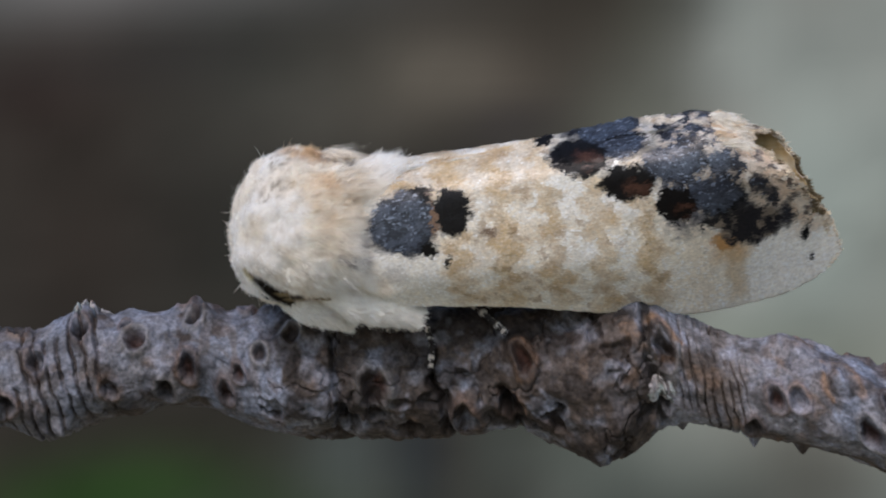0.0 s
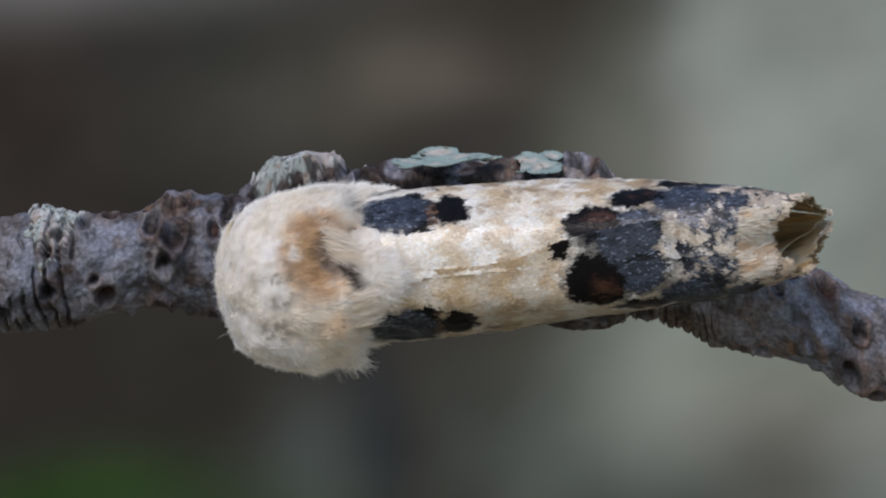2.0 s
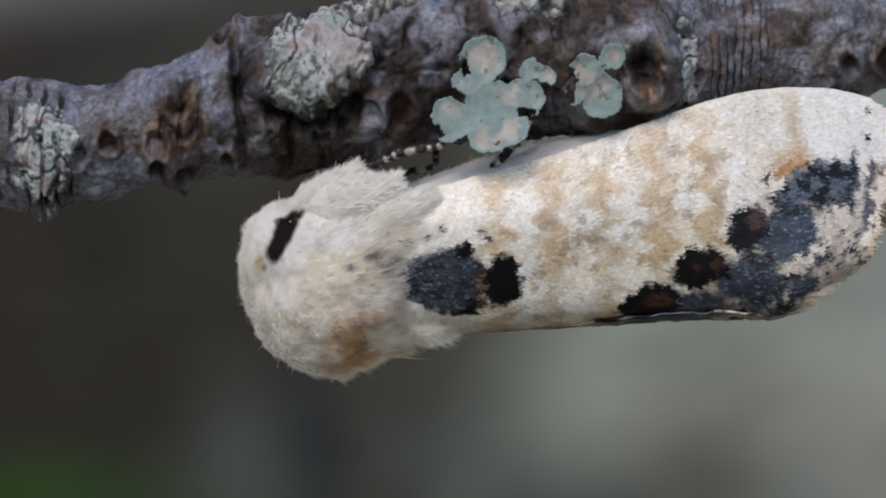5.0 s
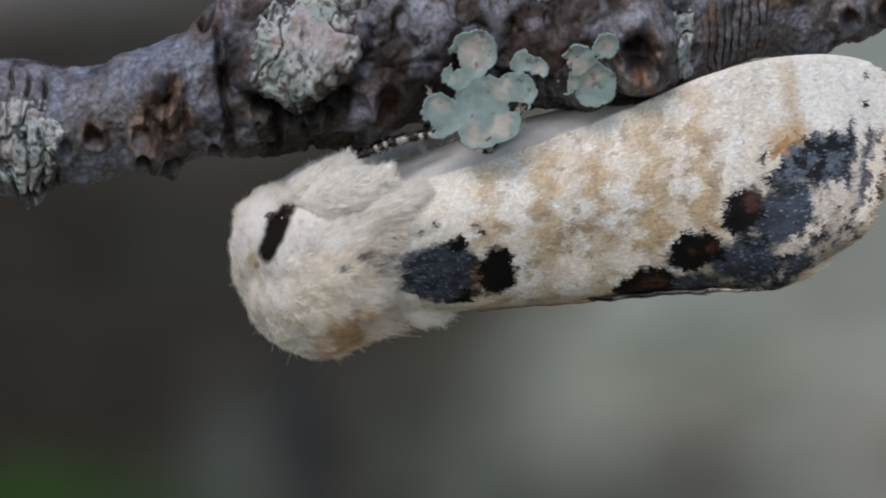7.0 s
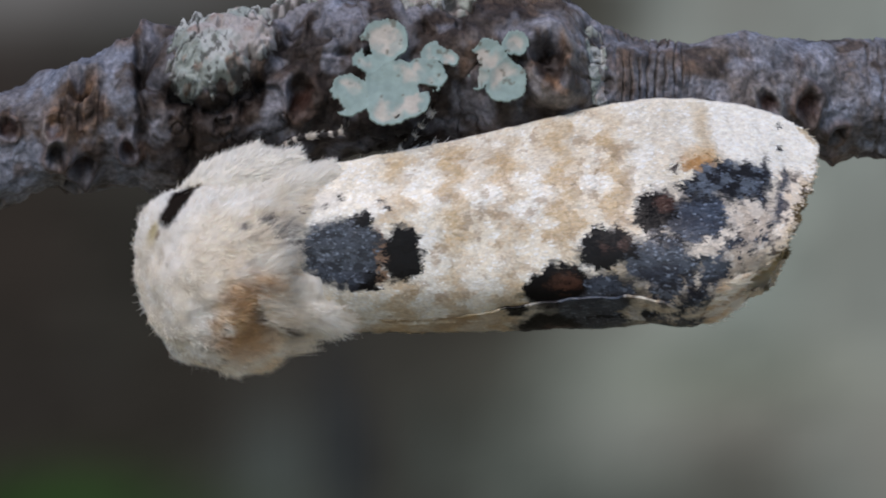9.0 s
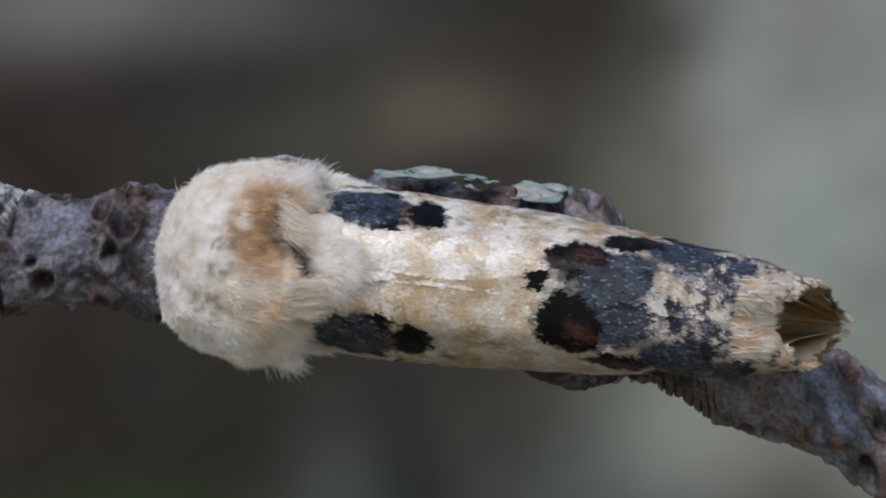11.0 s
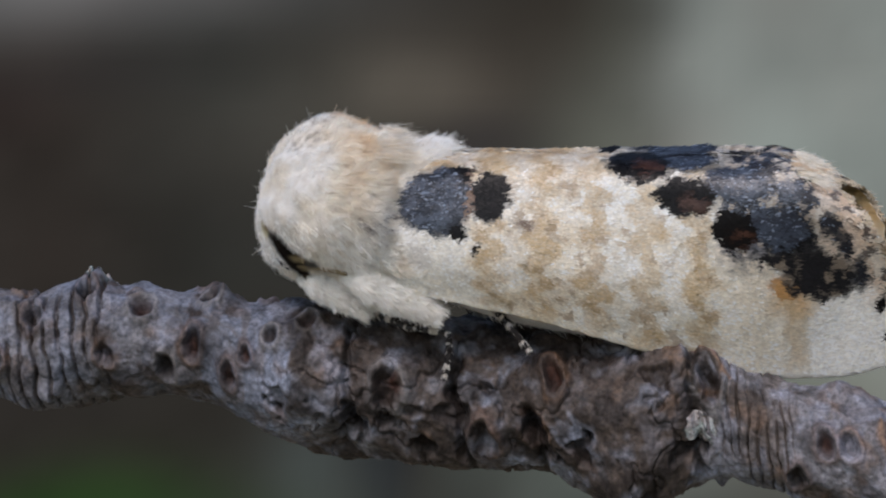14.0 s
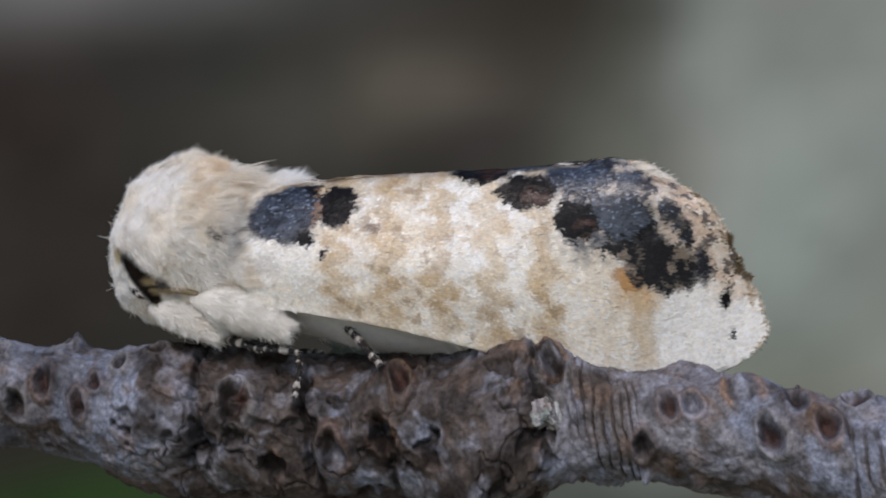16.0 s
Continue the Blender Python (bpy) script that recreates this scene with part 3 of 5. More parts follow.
def crust(twig, x0, a0, sx, sa, seed, lift, tint, label):
    """A crust lichen: a cracked, warty plate grown onto the bark."""
    nx, na = 150, 150
    gx, ga = np.meshgrid(np.linspace(x0 - 1.5 * sx, x0 + 1.5 * sx, nx), np.radians(np.linspace(a0 - 1.5 * sa, a0 + 1.5 * sa, na)), indexing="ij")
    x, th = gx.ravel(), ga.ravel()
    pts, _, out = twig_skin(x, th)
    q = np.stack([x, 3 * np.sin(th), 3 * np.cos(th)], 1)
    d = np.hypot((x - x0) / sx, np.degrees(th) / sa - a0 / sa) + 1.1 * (fbm(q * 0.9, 4, seed) - 0.5) + 0.5 * (fbm(q * 3.5, 3, seed + 1) - 0.5)
    wart = fbm(q * 5.5 + 9, 4, seed + 2)
    seam = step(0.90, 0.97, 1 - np.abs(2 * fbm(q * 0.9 + 33, 3, seed + 3) - 1))
    pts = pts + out * (lift * step(0.0, 0.35, 1 - d) + 0.17 * (wart - 0.5) - 0.12 * seam)[:, None]
    col = mix(tint, (0.40, 0.41, 0.40), step(0.45, 0.62, fbm(q * 1.8, 3, seed + 4)))
    col = mix(col, (0.055, 0.055, 0.05), 0.8 * step(0.55, 0.65, fbm(q * 7.0 + 70, 4, seed + 5)))
    col = mix(col, (0.36, 0.30, 0.29), 0.6 * step(0.50, 0.62, fbm(q * 1.1 + 45, 3, seed + 6)))
    col = mix(col, (0.22, 0.13, 0.09), 0.5 * step(0.62, 0.72, fbm(q * 2.2 + 85, 3, seed + 7)))
    col = mix(col, (0.03, 0.028, 0.025), 0.85 * np.maximum(seam, step(0.0, 0.12, d - 0.86)))
    f = grid_faces(nx, na)
    f = f[(d < 1)[f].all(1)][:, ::-1]
    used = np.unique(f)
    index = np.full(len(pts), -1)
    index[used] = np.arange(len(used))
    return part("crust_lichen", raw_mesh("crust_lichen", pts[used], index[f], LICHEN, col[used]), twig, label)


def build_twig():
    twig = new("twig")
    m = 320
    x = np.concatenate([np.linspace(-36, -24, 80, endpoint=False), np.linspace(-24, 24, 1150, endpoint=False), np.linspace(24, 36, 80)])
    n = len(x)
    th = np.linspace(-np.pi, np.pi, m, endpoint=False)
    gx, gt = np.meshgrid(x, th, indexing="ij")
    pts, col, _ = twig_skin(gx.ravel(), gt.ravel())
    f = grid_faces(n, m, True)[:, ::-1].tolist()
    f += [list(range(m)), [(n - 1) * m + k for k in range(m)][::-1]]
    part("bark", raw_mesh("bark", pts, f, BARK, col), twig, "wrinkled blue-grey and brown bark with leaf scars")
    lichen_lobes(twig, [(0.23, -3.17, 0.85), (-0.45, -2.41, 0.5), (-1.18, -0.88, 0.78), (0.5, -1.1, 1.15), (1.8, -1.72, 0.7), (0.26, -0.25, 0.7), (1.19, -0.35, 0.55)],
                 4.02, -0.08, 3, "pale blue-green leafy lichen with rounded lobes")
    lichen_lobes(twig, [(4.22, -2.6, 0.62), (4.95, -1.7, 0.75), (5.37, -3.17, 0.45), (3.94, -1.86, 0.4)], 3.62, -0.25, 43, "pale blue-green leafy lichen lobe")
    lichen_lobes(twig, [(2.12, -2.79, 0.4), (2.7, -2.45, 0.36)], 3.9, -0.1, 83, "small whitish lichen lobe")
    crust(twig, -6.3, 102, 2.3, 36, 5, 0.45, (0.27, 0.30, 0.28), "grey-green warty crust lichen")
    crust(twig, -17.3, 75, 1.2, 56, 25, 0.18, (0.33, 0.37, 0.355), "pale mint crust lichen")
    crust(twig, -4.4, 136, 2.7, 11, 45, 0.45, (0.33, 0.36, 0.32), "pale green crust lichen")
    crust(twig, 2.6, 118, 1.7, 14, 65, 0.20, (0.30, 0.32, 0.28), "pale green crust lichen")
    crust(twig, 8.8, 86, 0.5, 36, 85, 0.10, (0.28, 0.31, 0.28), "thin streak of green crust lichen")
    crust(twig, 8.9, -88, 0.7, 18, 95, 0.10, (0.27, 0.31, 0.29), "thin patch of green crust lichen")
    return tagged(twig, "knobbly grey-brown twig with leaf scars and lichen", "twig")


twig = build_twig()

# ================= the moth =================
def wing_point(x, v, lap=None, over=False):
    """Half section of the roof-like folded wings, v from the back ridge (0) to the lower edge (1)."""
    zt = smooth_curve(x, [-5, -1, 3, 8, 11, 13, 18], [6.5, 6.95, 6.9, 6.88, 6.95, 6.85, 6.5])
    w = smooth_curve(x, [-5, -1, 3.5, 6.5, 9.5, 12.5, 15.5, 18], [3.2, 3.35, 3.25, 3.1, 2.72, 2.05, 1.1, 0.4])
    yb = smooth_curve(x, [-5, -3, 2, 6.5, 9.5, 12.5, 15.5, 18], [3.1, 3.1, 2.75, 2.35, 1.8, 1.15, 0.6, 0.15])
    zb = smooth_curve(x, [-5, -3, 2, 6.5, 9.5, 12.5, 15.5, 18], [1.9, 1.6, 0.5, -0.85, -1.85, -2.38, -2.25, -1.4])
    shoulder = smooth_curve(x, [-5, 6.5, 9.5, 12.5, 15.5, 18], [0, 0, 0.08, 0.30, 0.65, 0.9])  # the back stays broad where the sides draw in
    ys = np.stack([0 * w - 0.22, 0.5 * (w + shoulder), (w + shoulder) * smooth_curve(x, [-5, 8, 12.5, 18], [0.82, 0.82, 0.95, 1.0]), w, yb])
    fall = smooth_curve(x, [-5, 10, 11.3, 12.4, 13.6, 14.6, 18], [0, 0, 0.0, 0.25, 1.25, 2.0, 3.4])
    hump = smooth_curve(x, [-5, 9, 10.5, 12.2, 13.2, 14.2, 15.5, 18], [0, 0, -0.06, 0.20, -0.05, -0.6, -1.15, -1.8])
    sag = smooth_curve(x, [-5, 11, 13.0, 14.2, 15.5, 18], [0, 0, 0.05, -0.1, -0.5, -0.9])
    if over:  # the wing that lies on top reaches over the ridge
        ys[0], fall = -lap, fall + 0.42 * (lap / (0.5 * w)) ** 1.5 + 0.03 - 0.07 * lap
    elif lap is not None:
        fall = fall + 0.34 * np.clip(lap, 0, 1)
    crown = smooth_curve(x, [-5, 1, 4, 7, 11, 13, 14.5, 18], [0, 0, 0.08, 0.20, 0.23, 0.10, -0.08, 0])
    zs = np.stack([zt - fall + crown, zt - 0.42 + 0.4 * crown + hump, zt - 1.65 + sag, (zt - 1.65) * 0.55 + zb * 0.45, zb])
    kn = np.array([0, 0.2, 0.4, 0.66, 1.0])
    def run(a):
        m = np.gradient(a, kn, axis=0)
        j = np.clip(np.searchsorted(kn, v) - 1, 0, 3)
        h = kn[j + 1] - kn[j]
        t = (v - kn[j]) / h
        i = np.arange(len(v))
        return ((2 * t**3 - 3 * t**2 + 1) * a[j, i] + (t**3 - 2 * t**2 + t) * h * m[j, i]
                + (-2 * t**3 + 3 * t**2) * a[j + 1, i] + (t**3 - t**2) * h * m[j + 1, i])
    return run(ys), run(zs)


def wing_end(v):
    teeth = 0.08 * np.sin(v * 58 + 2 * np.sin(v * 9)) + 0.05 * np.sin(v * 97 + 3 * np.sin(v * 17))
    return smooth_curve(v, [0, 0.2, 0.4, 0.66, 0.85, 0.95, 1.0], [13.6, 14.7, 15.7, 16.85, 17.5, 17.45, 16.5]) + teeth * (1 - step(0.72, 0.80, v))


# pigments
CREAM, TAN, SLATE, SOOT, RUST = (0.855, 0.815, 0.725), (0.60, 0.43, 0.22), (0.054, 0.069, 0.100), (0.008, 0.007, 0.007), (0.52, 0.27, 0.085)


def oval(x, w, x0, w0, rx, rw):
    return np.sqrt(((x - x0) / rx) ** 2 + ((w - w0) / rw) ** 2)


def wing_tone(x, v, seed, dice=0.5):
    """Pigment of the forewing at x along it and v down from the ridge; dice (0..1) picks each scale's colour where two mix."""
    left = seed == 3
    dv = 0.0 if left else 0.045  # the pattern sits a little lower on the wing beneath
    q = np.stack([x, v * 8.5, 0 * x + seed], 1)
    wa, wb = fbm(q * 1.3, 4, seed + 201) - 0.5, fbm(q * 1.3 + 40, 4, seed + 211) - 0.5
    fa, fb = fbm(q * 4.5, 2, seed + 221) - 0.5, fbm(q * 4.5 + 40, 2, seed + 231) - 0.5
    X, V = x + 0.30 * wa + 0.60 * fa, v + 0.030 * wb + 0.060 * fb
    col = mix(CREAM, (0.90, 0.83, 0.70), step(0.40, 0.62, fbm(q * 0.55 + 9, 3, seed + 241)))
    # wavy tan cross bands, ragged scale by scale
    wave = 2 * np.abs((v * 7.0 + 0.9 * wb + 0.15) % 1 - 0.5)
    zig = x + 0.80 * wave + 1.0 * wa + 0.35 * fa
    band = step(0.15, 0.90, 0.5 + 0.5 * np.cos(2 * np.pi * (zig - 0.75) / 2.15))
    patchy = step(0.36, 0.60, fbm(q * 0.75 + 17, 3, seed + 251))
    height = 0.70 + 0.24 * step(0.30, 0.55, v) - 0.45 * step(0.90, 0.99, v)
    along = step(-1.2, 0.2, x + 0.8 * wa) * (1 - 0.75 * step(8.6, 10.6, x + wa)) + 0.45 * step(-3.5, -2.5, x) * (1 - step(-1.2, 0.2, x)) * (1 - step(0.1, 0.3, v))
    amount = along * height * np.maximum(band * (0.62 + 0.38 * patchy), 0.45 * patchy * step(0.36, 0.55, v) * (1 - step(7, 9, x)))
    saddle = 0 * x
    if left:  # the back of the upper wing is sandier
        saddle = step(-3.2, -2.4, x) * (1 - step(4.0, 5.2, x + wa)) * (1 - step(0.22, 0.42, v + 0.25 * wa))
        amount = np.maximum(amount, saddle * (0.52 + 0.45 * band))
    amount = np.clip(amount * (0.75 + 0.5 * fbm(q * 3.0 + 51, 3, seed + 253)), 0, 1)
    col = mix(col, mix(TAN, (0.50, 0.34, 0.17), step(0.5, 0.72, fbm(q * 1.4 + 57, 3, seed + 261))), 0.90 * (0.5 * amount + 0.5 * step(dice - 0.35, dice + 0.35, amount)))
    white = (1 - band) * step(0.45, 0.65, fbm(q * 1.1 + 37, 3, seed + 259)) * (1 - step(0.55, 0.9, v))
    col = mix(col, (0.94, 0.92, 0.88), 0.6 * (1 - 0.6 * saddle) * step(dice - 0.4, dice + 0.4, white))
    col = mix(col, TAN, 0.5 * np.exp(-((X - 12.95 + 1.2 * (v - 0.75) + 0.9 * wa) / 0.34) ** 2) * step(0.70, 0.76, v) * (1 - step(0.92, 0.98, v)))
    col = mix(col, (0.40, 0.27, 0.15), 0.6 * step(0.64, 0.72, fbm(q * 2.4 + 27, 3, seed + 271)) * (1 - step(9, 11, x)) * step(-1, 0, x))
    col = mix(col, (0.92, 0.88, 0.80), step(12.9, 13.5, x) * step(0.66, 0.72, v))
    col = mix(col, (0.66, 0.45, 0.22), 0.75 * (1 - step(0.2, 1.25, oval(X, V, 12.6, 0.715 + 0.6 * dv, 1.25, 0.065))))
    col = mix(col, RUST, 0.95 * (1 - step(0.35, 1.15, oval(X, V - 0.02 * (X - 12.3), 12.3, 0.668 + dv, 0.85, 0.038))))
    # frosted, mottled hind corner
    corner = step(9.6, 11.0, x + 5 * v) * (1 - step(0.52, 0.64, V)) * step(9.4, 10.4, x + 1.0 * wa)
    col = mix(col, (0.50, 0.41, 0.32), 0.9 * corner)
    frost = fbm(q * np.array([4.2, 2.8, 1]) + 77, 4, seed + 281)
    col = mix(col, (0.105, 0.118, 0.150), corner * (1 - step(0.53, 0.58, frost)) * (1 - step(12.6, 13.4, x + wa)))
    col = mix(col, (0.70, 0.65, 0.58), 0.85 * corner * step(0.60, 0.65, frost))
    col = mix(col, (0.035, 0.038, 0.048), corner * (1 - step(0.40, 0.46, frost)))
    col = mix(col, (0.90, 0.82, 0.70), step(12.6, 13.2, X) * (1 - step(0.16, 0.24, V)))
    col = mix(col, (0.72, 0.50, 0.28), 0.7 * step(12.3, 12.8, X) * np.exp(-((V - 0.10) / 0.05) ** 2))
    end = wing_end(v) - x
    inner = smooth_curve(v, [0, 0.17, 0.255, 0.425, 0.505, 0.65, 0.75], [12.9, 13.3, 13.8, 14.6, 15.1, 15.6, 15.9])
    brim = (1 - step(0.9, 1.9, end + 1.0 * wa) if left else step(-0.3, 0.4, x - inner + 1.6 * wa + 1.2 * fa)) * (1 - step(0.72, 0.80, v))
    col = mix(col, (0.74, 0.56, 0.40) if left else (0.84, 0.72, 0.57), 0.85 * brim)
    col = mix(col, (0.88, 0.79, 0.67), 0.8 * brim * step(0.50, 0.58, fbm(q * 3.0 + 107, 3, seed + 289)))
    col = mix(col, (0.07, 0.05, 0.045), 0.9 * brim * step(0.56, 0.62, fbm(q * 4.0 + 97, 3, seed + 291)))

    xs, vs = x + 0.18 * fa, v + 0.020 * fb

    def spot(col, x0, v0, rx, rv, tint, soft=0.25, slant=0.0):
        return mix(col, tint, 1 - step(1 - soft, 1 + soft, oval(xs, vs - slant * (xs - x0), x0, v0, rx, rv)))

    def blot(col, x0, v0, rx, rv, tint, soft=0.10, slant=0.0):
        return mix(col, tint, 1 - step(1 - soft, 1 + soft, oval(X, V - slant * (X - x0), x0, v0, rx, rv)))

    # front blotch: slate with a sooty rim, then a black one behind a rusty line
    speck = fbm(q * np.array([2.4, 4.0, 1]) + 147, 3, seed + 299)
    lift = 0.35 * dv
    col = mix(col, (0.022, 0.024, 0.030), 1 - step(0.86, 1.06, oval(X, V, -1.45, 0.375 + lift, 1.22, 0.205)))
    col = blot(col, -1.0, 0.235 + lift, 0.75, 0.055, SOOT)
    col = mix(col, mix((0.026, 0.031, 0.042), SLATE, step(0.38, 0.55, speck)), 1 - step(0.78, 1.12, oval(X, V, -2.05, 0.37 + lift, 1.55, 0.185) + 0.22 * (speck - 0.5)))
    col = blot(col, -0.95, 0.545 + lift, 0.42, 0.050, SOOT, 0.2)
    col = blot(col, 0.44, 0.36 + lift, 0.80, 0.135, SOOT)
    col = blot(col, -0.38, 0.36 + lift, 0.10, 0.125, (0.20, 0.11, 0.06), 0.4)
    col = mix(col, (0.52, 0.49, 0.47), 0.45 * (1 - step(0.3, 1.2, oval(X, V, -2.6, 0.70, 0.9, 0.10))))
    if left:
        col = spot(col, -0.1, 0.625, 0.20, 0.034, SOOT, slant=-0.13)
        col = blot(col, 1.9, 0.49, 0.40, 0.020, (0.22, 0.15, 0.10), 0.5)
    else:
        for x0, v0 in ((-0.33, 0.665), (-0.05, 0.615), (-1.9, 0.70), (-2.5, 0.66)):
            col = spot(col, x0, v0, 0.13, 0.013, SOOT, 0.4)
    # hind chain of blotches: velvet brown in front, slate behind
    dust_line = fbm(q * 3.0 + 151, 3, seed + 293)
    streak = fbm(q * np.array([1.2, 5.0, 1]) + 7, 3, seed + 295)
    if left:
        col = blot(col, 4.88, 0.010, 0.50, 0.045, SOOT)
    col = blot(col, 7.5, 0.0, 2.0, 0.060, (0.014, 0.014, 0.018), 0.25)
    for x0, v0, rx, rv, slant in ((8.0, 0.085, 1.50, 0.125, 0.020), (10.4, 0.29, 1.40, 0.095, 0.014), (12.1, 0.472, 1.22, 0.070, 0.010)):
        v0 = v0 + dv * (1.4 if x0 < 9 else 1.2 if x0 < 11 else 0.8)
        col = blot(col, x0 + 0.15, v0 + 0.008, rx + 0.10, rv + 0.012, SOOT, 0.2, slant)
        shade = mix((0.034, 0.040, 0.058), SLATE, step(0.34, 0.54, streak))
        col = mix(col, shade, 1 - step(0.82, 1.12, oval(X, V - slant * (X - x0), x0, v0, rx, rv)))
    for x0, v0, rx, rv, slant in ((6.35, 0.165, 1.35, 0.115, 0.022), (8.35, 0.348, 1.22, 0.086, 0.016), (10.4, 0.487, 0.92, 0.066, 0.012)):
        v0 = v0 + dv
        d = oval(X, V - slant * (X - x0), x0, v0, rx, rv)
        col = mix(col, SOOT, 1 - step(0.90, 1.10, d))
        col = mix(col, (0.080, 0.032, 0.018), 0.85 * step(0.40, 0.56, streak) * (1 - step(0.25, 0.85, oval(X, V - slant * (X - x0), x0 + 0.40, v0 + 0.02, 0.8 * rx, 0.8 * rv))))
    col = mix(col, (0.62, 0.60, 0.58), (np.abs(X - 9.75 + 0.8 * fa) < 0.22) * (V < 0.17) * step(0.48, 0.54, dust_line))
    col = blot(col, 10.2, 0.07, 0.45, 0.07, (0.020, 0.020, 0.026), 0.3)
    col = blot(col, 11.7, 0.215, 0.55, 0.035, (0.022, 0.022, 0.028), 0.4, 0.03)
    col = blot(col, 12.6, 0.33, 0.50, 0.045, (0.06, 0.075, 0.105), 0.4)
    # the large black patch, dusted with tan, and the dark marks before the brim
    dust = fbm(q * 3.2 + 131, 3, seed + 297)
    drop = 0.75 * dv
    taper = oval(X, V - 0.010 * (X - 13.7), 13.7, 0.625 + drop, 1.55 if left else 1.75, 0.082)
    tail = oval(X, V, 12.2, 0.578 + drop, 0.95, 0.028)
    patch = 1 - step(0.84, 1.10, np.minimum(taper, tail))
    col = mix(col, mix((0.018, 0.017, 0.019), (0.24, 0.19, 0.14) if left else (0.115, 0.135, 0.165), step(0.56, 0.72, dust) if left else step(0.43, 0.56, dust)), patch)
    col = mix(col, (0.66, 0.52, 0.40) if left else (0.80, 0.71, 0.60), (0.8 if left else 0.45) * step(0.50, 0.58, frost) * (1 - step(0.5, 1.1, oval(X, V, 14.6, 0.50 + drop, 1.0, 0.10))) * (1 - patch))
    for x0, v0, rx, rv in ((13.2, 0.36, 0.35, 0.035), (14.15, 0.455, 0.40, 0.045), (14.75, 0.52, 0.30, 0.050), (15.35, 0.625, 0.32, 0.060)) if left else ((13.6, 0.44, 0.30, 0.03), (14.9, 0.60, 0.25, 0.05), (15.3, 0.72, 0.2, 0.05)):
        col = blot(col, x0, v0, rx, rv, (0.024, 0.024, 0.030), 0.4, 0.02)
    if left:  # scalloped pale edge from the ridge to the tip
        edge = smooth_curve(x, [8.8, 10.0, 11.3, 12.2, 13.3, 14.05], [0.015, 0.03, 0.045, 0.07, 0.125, 0.24])
        pale = np.exp(-((V - edge) / (0.026 + 0.02 * fb)) ** 4) * step(9.3, 9.9, X) * (1 - step(13.6, 14.2, x))
        col = mix(col, mix((0.86, 0.77, 0.64), (0.55, 0.42, 0.28), step(0.50, 0.62, dust)), 0.9 * pale)
    else:  # pale streaks between the slate marks, slate flecks before the brim
        for x0, v0, rx, rv, slant in ((13.45, 0.535, 0.30, 0.030, -0.09), (13.2, 0.46, 0.75, 0.014, 0.045), (12.1, 0.405, 0.55, 0.010, 0.03)):
            col = blot(col, x0, v0, rx, rv, (0.78, 0.70, 0.60), 0.5, slant)
        row = np.exp(-((x - inner - 0.25 + 0.5 * wa) / 0.22) ** 2) * step(0.42, 0.46, v) * (1 - step(0.76, 0.80, v))
        col = mix(col, (0.07, 0.075, 0.095), row * step(0.47, 0.53, frost))
    if left:
        col = spot(col, 16.08, 0.755, 0.24, 0.034, SOOT)
        col = spot(col, 16.3, 0.885, 0.14, 0.024, SOOT)
    else:
        col = spot(col, 16.0, 0.84, 0.12, 0.013, SOOT)
        col = spot(col, 16.2, 0.945, 0.12, 0.016, SOOT)
    col = blot(col, 11.5, 0.69, 0.12, 0.010, (0.06, 0.04, 0.03), 0.5)
    return col


LAP = [0.2, 0.1, 0.25, 0.8, 1.2, 1.4, 1.25, 0.6, 0.15, 0.1]  # how far the left wing laps over the right one


def wing_skin(x, v, s):
    lap = smooth_curve(x, [-5, -1, 3, 5, 7, 9, 10.2, 11.5, 13, 15], LAP)
    y, z = wing_point(x, v, lap, s < 0)
    if s > 0:  # the wing beneath lies a little closer to the body
        front = 1 - step(8, 12, x)
        y, z = y * (1 - 0.06 * front * step(0.05, 0.3, v)), z - 0.16 * front * step(0.05, 0.25, v) * (1 - step(0.45, 0.7, v))
    return np.stack([x, s * y, z], 1)


def wing_frame(x, v, s):
    """Points, outward normals and the direction to the tail."""
    p = wing_skin(x, v, s)
    v2 = np.clip(v, 0.01, 0.985)
    a = wing_skin(x + 0.05, v2, s) - wing_skin(x - 0.05, v2, s)
    b = wing_skin(x, v2 + 0.01, s) - wing_skin(x, v2 - 0.01, s)
    n = np.cross(a, b) * s
    n /= np.linalg.norm(n, axis=1, keepdims=True)
    a /= np.linalg.norm(a, axis=1, keepdims=True)
    return p, n, a


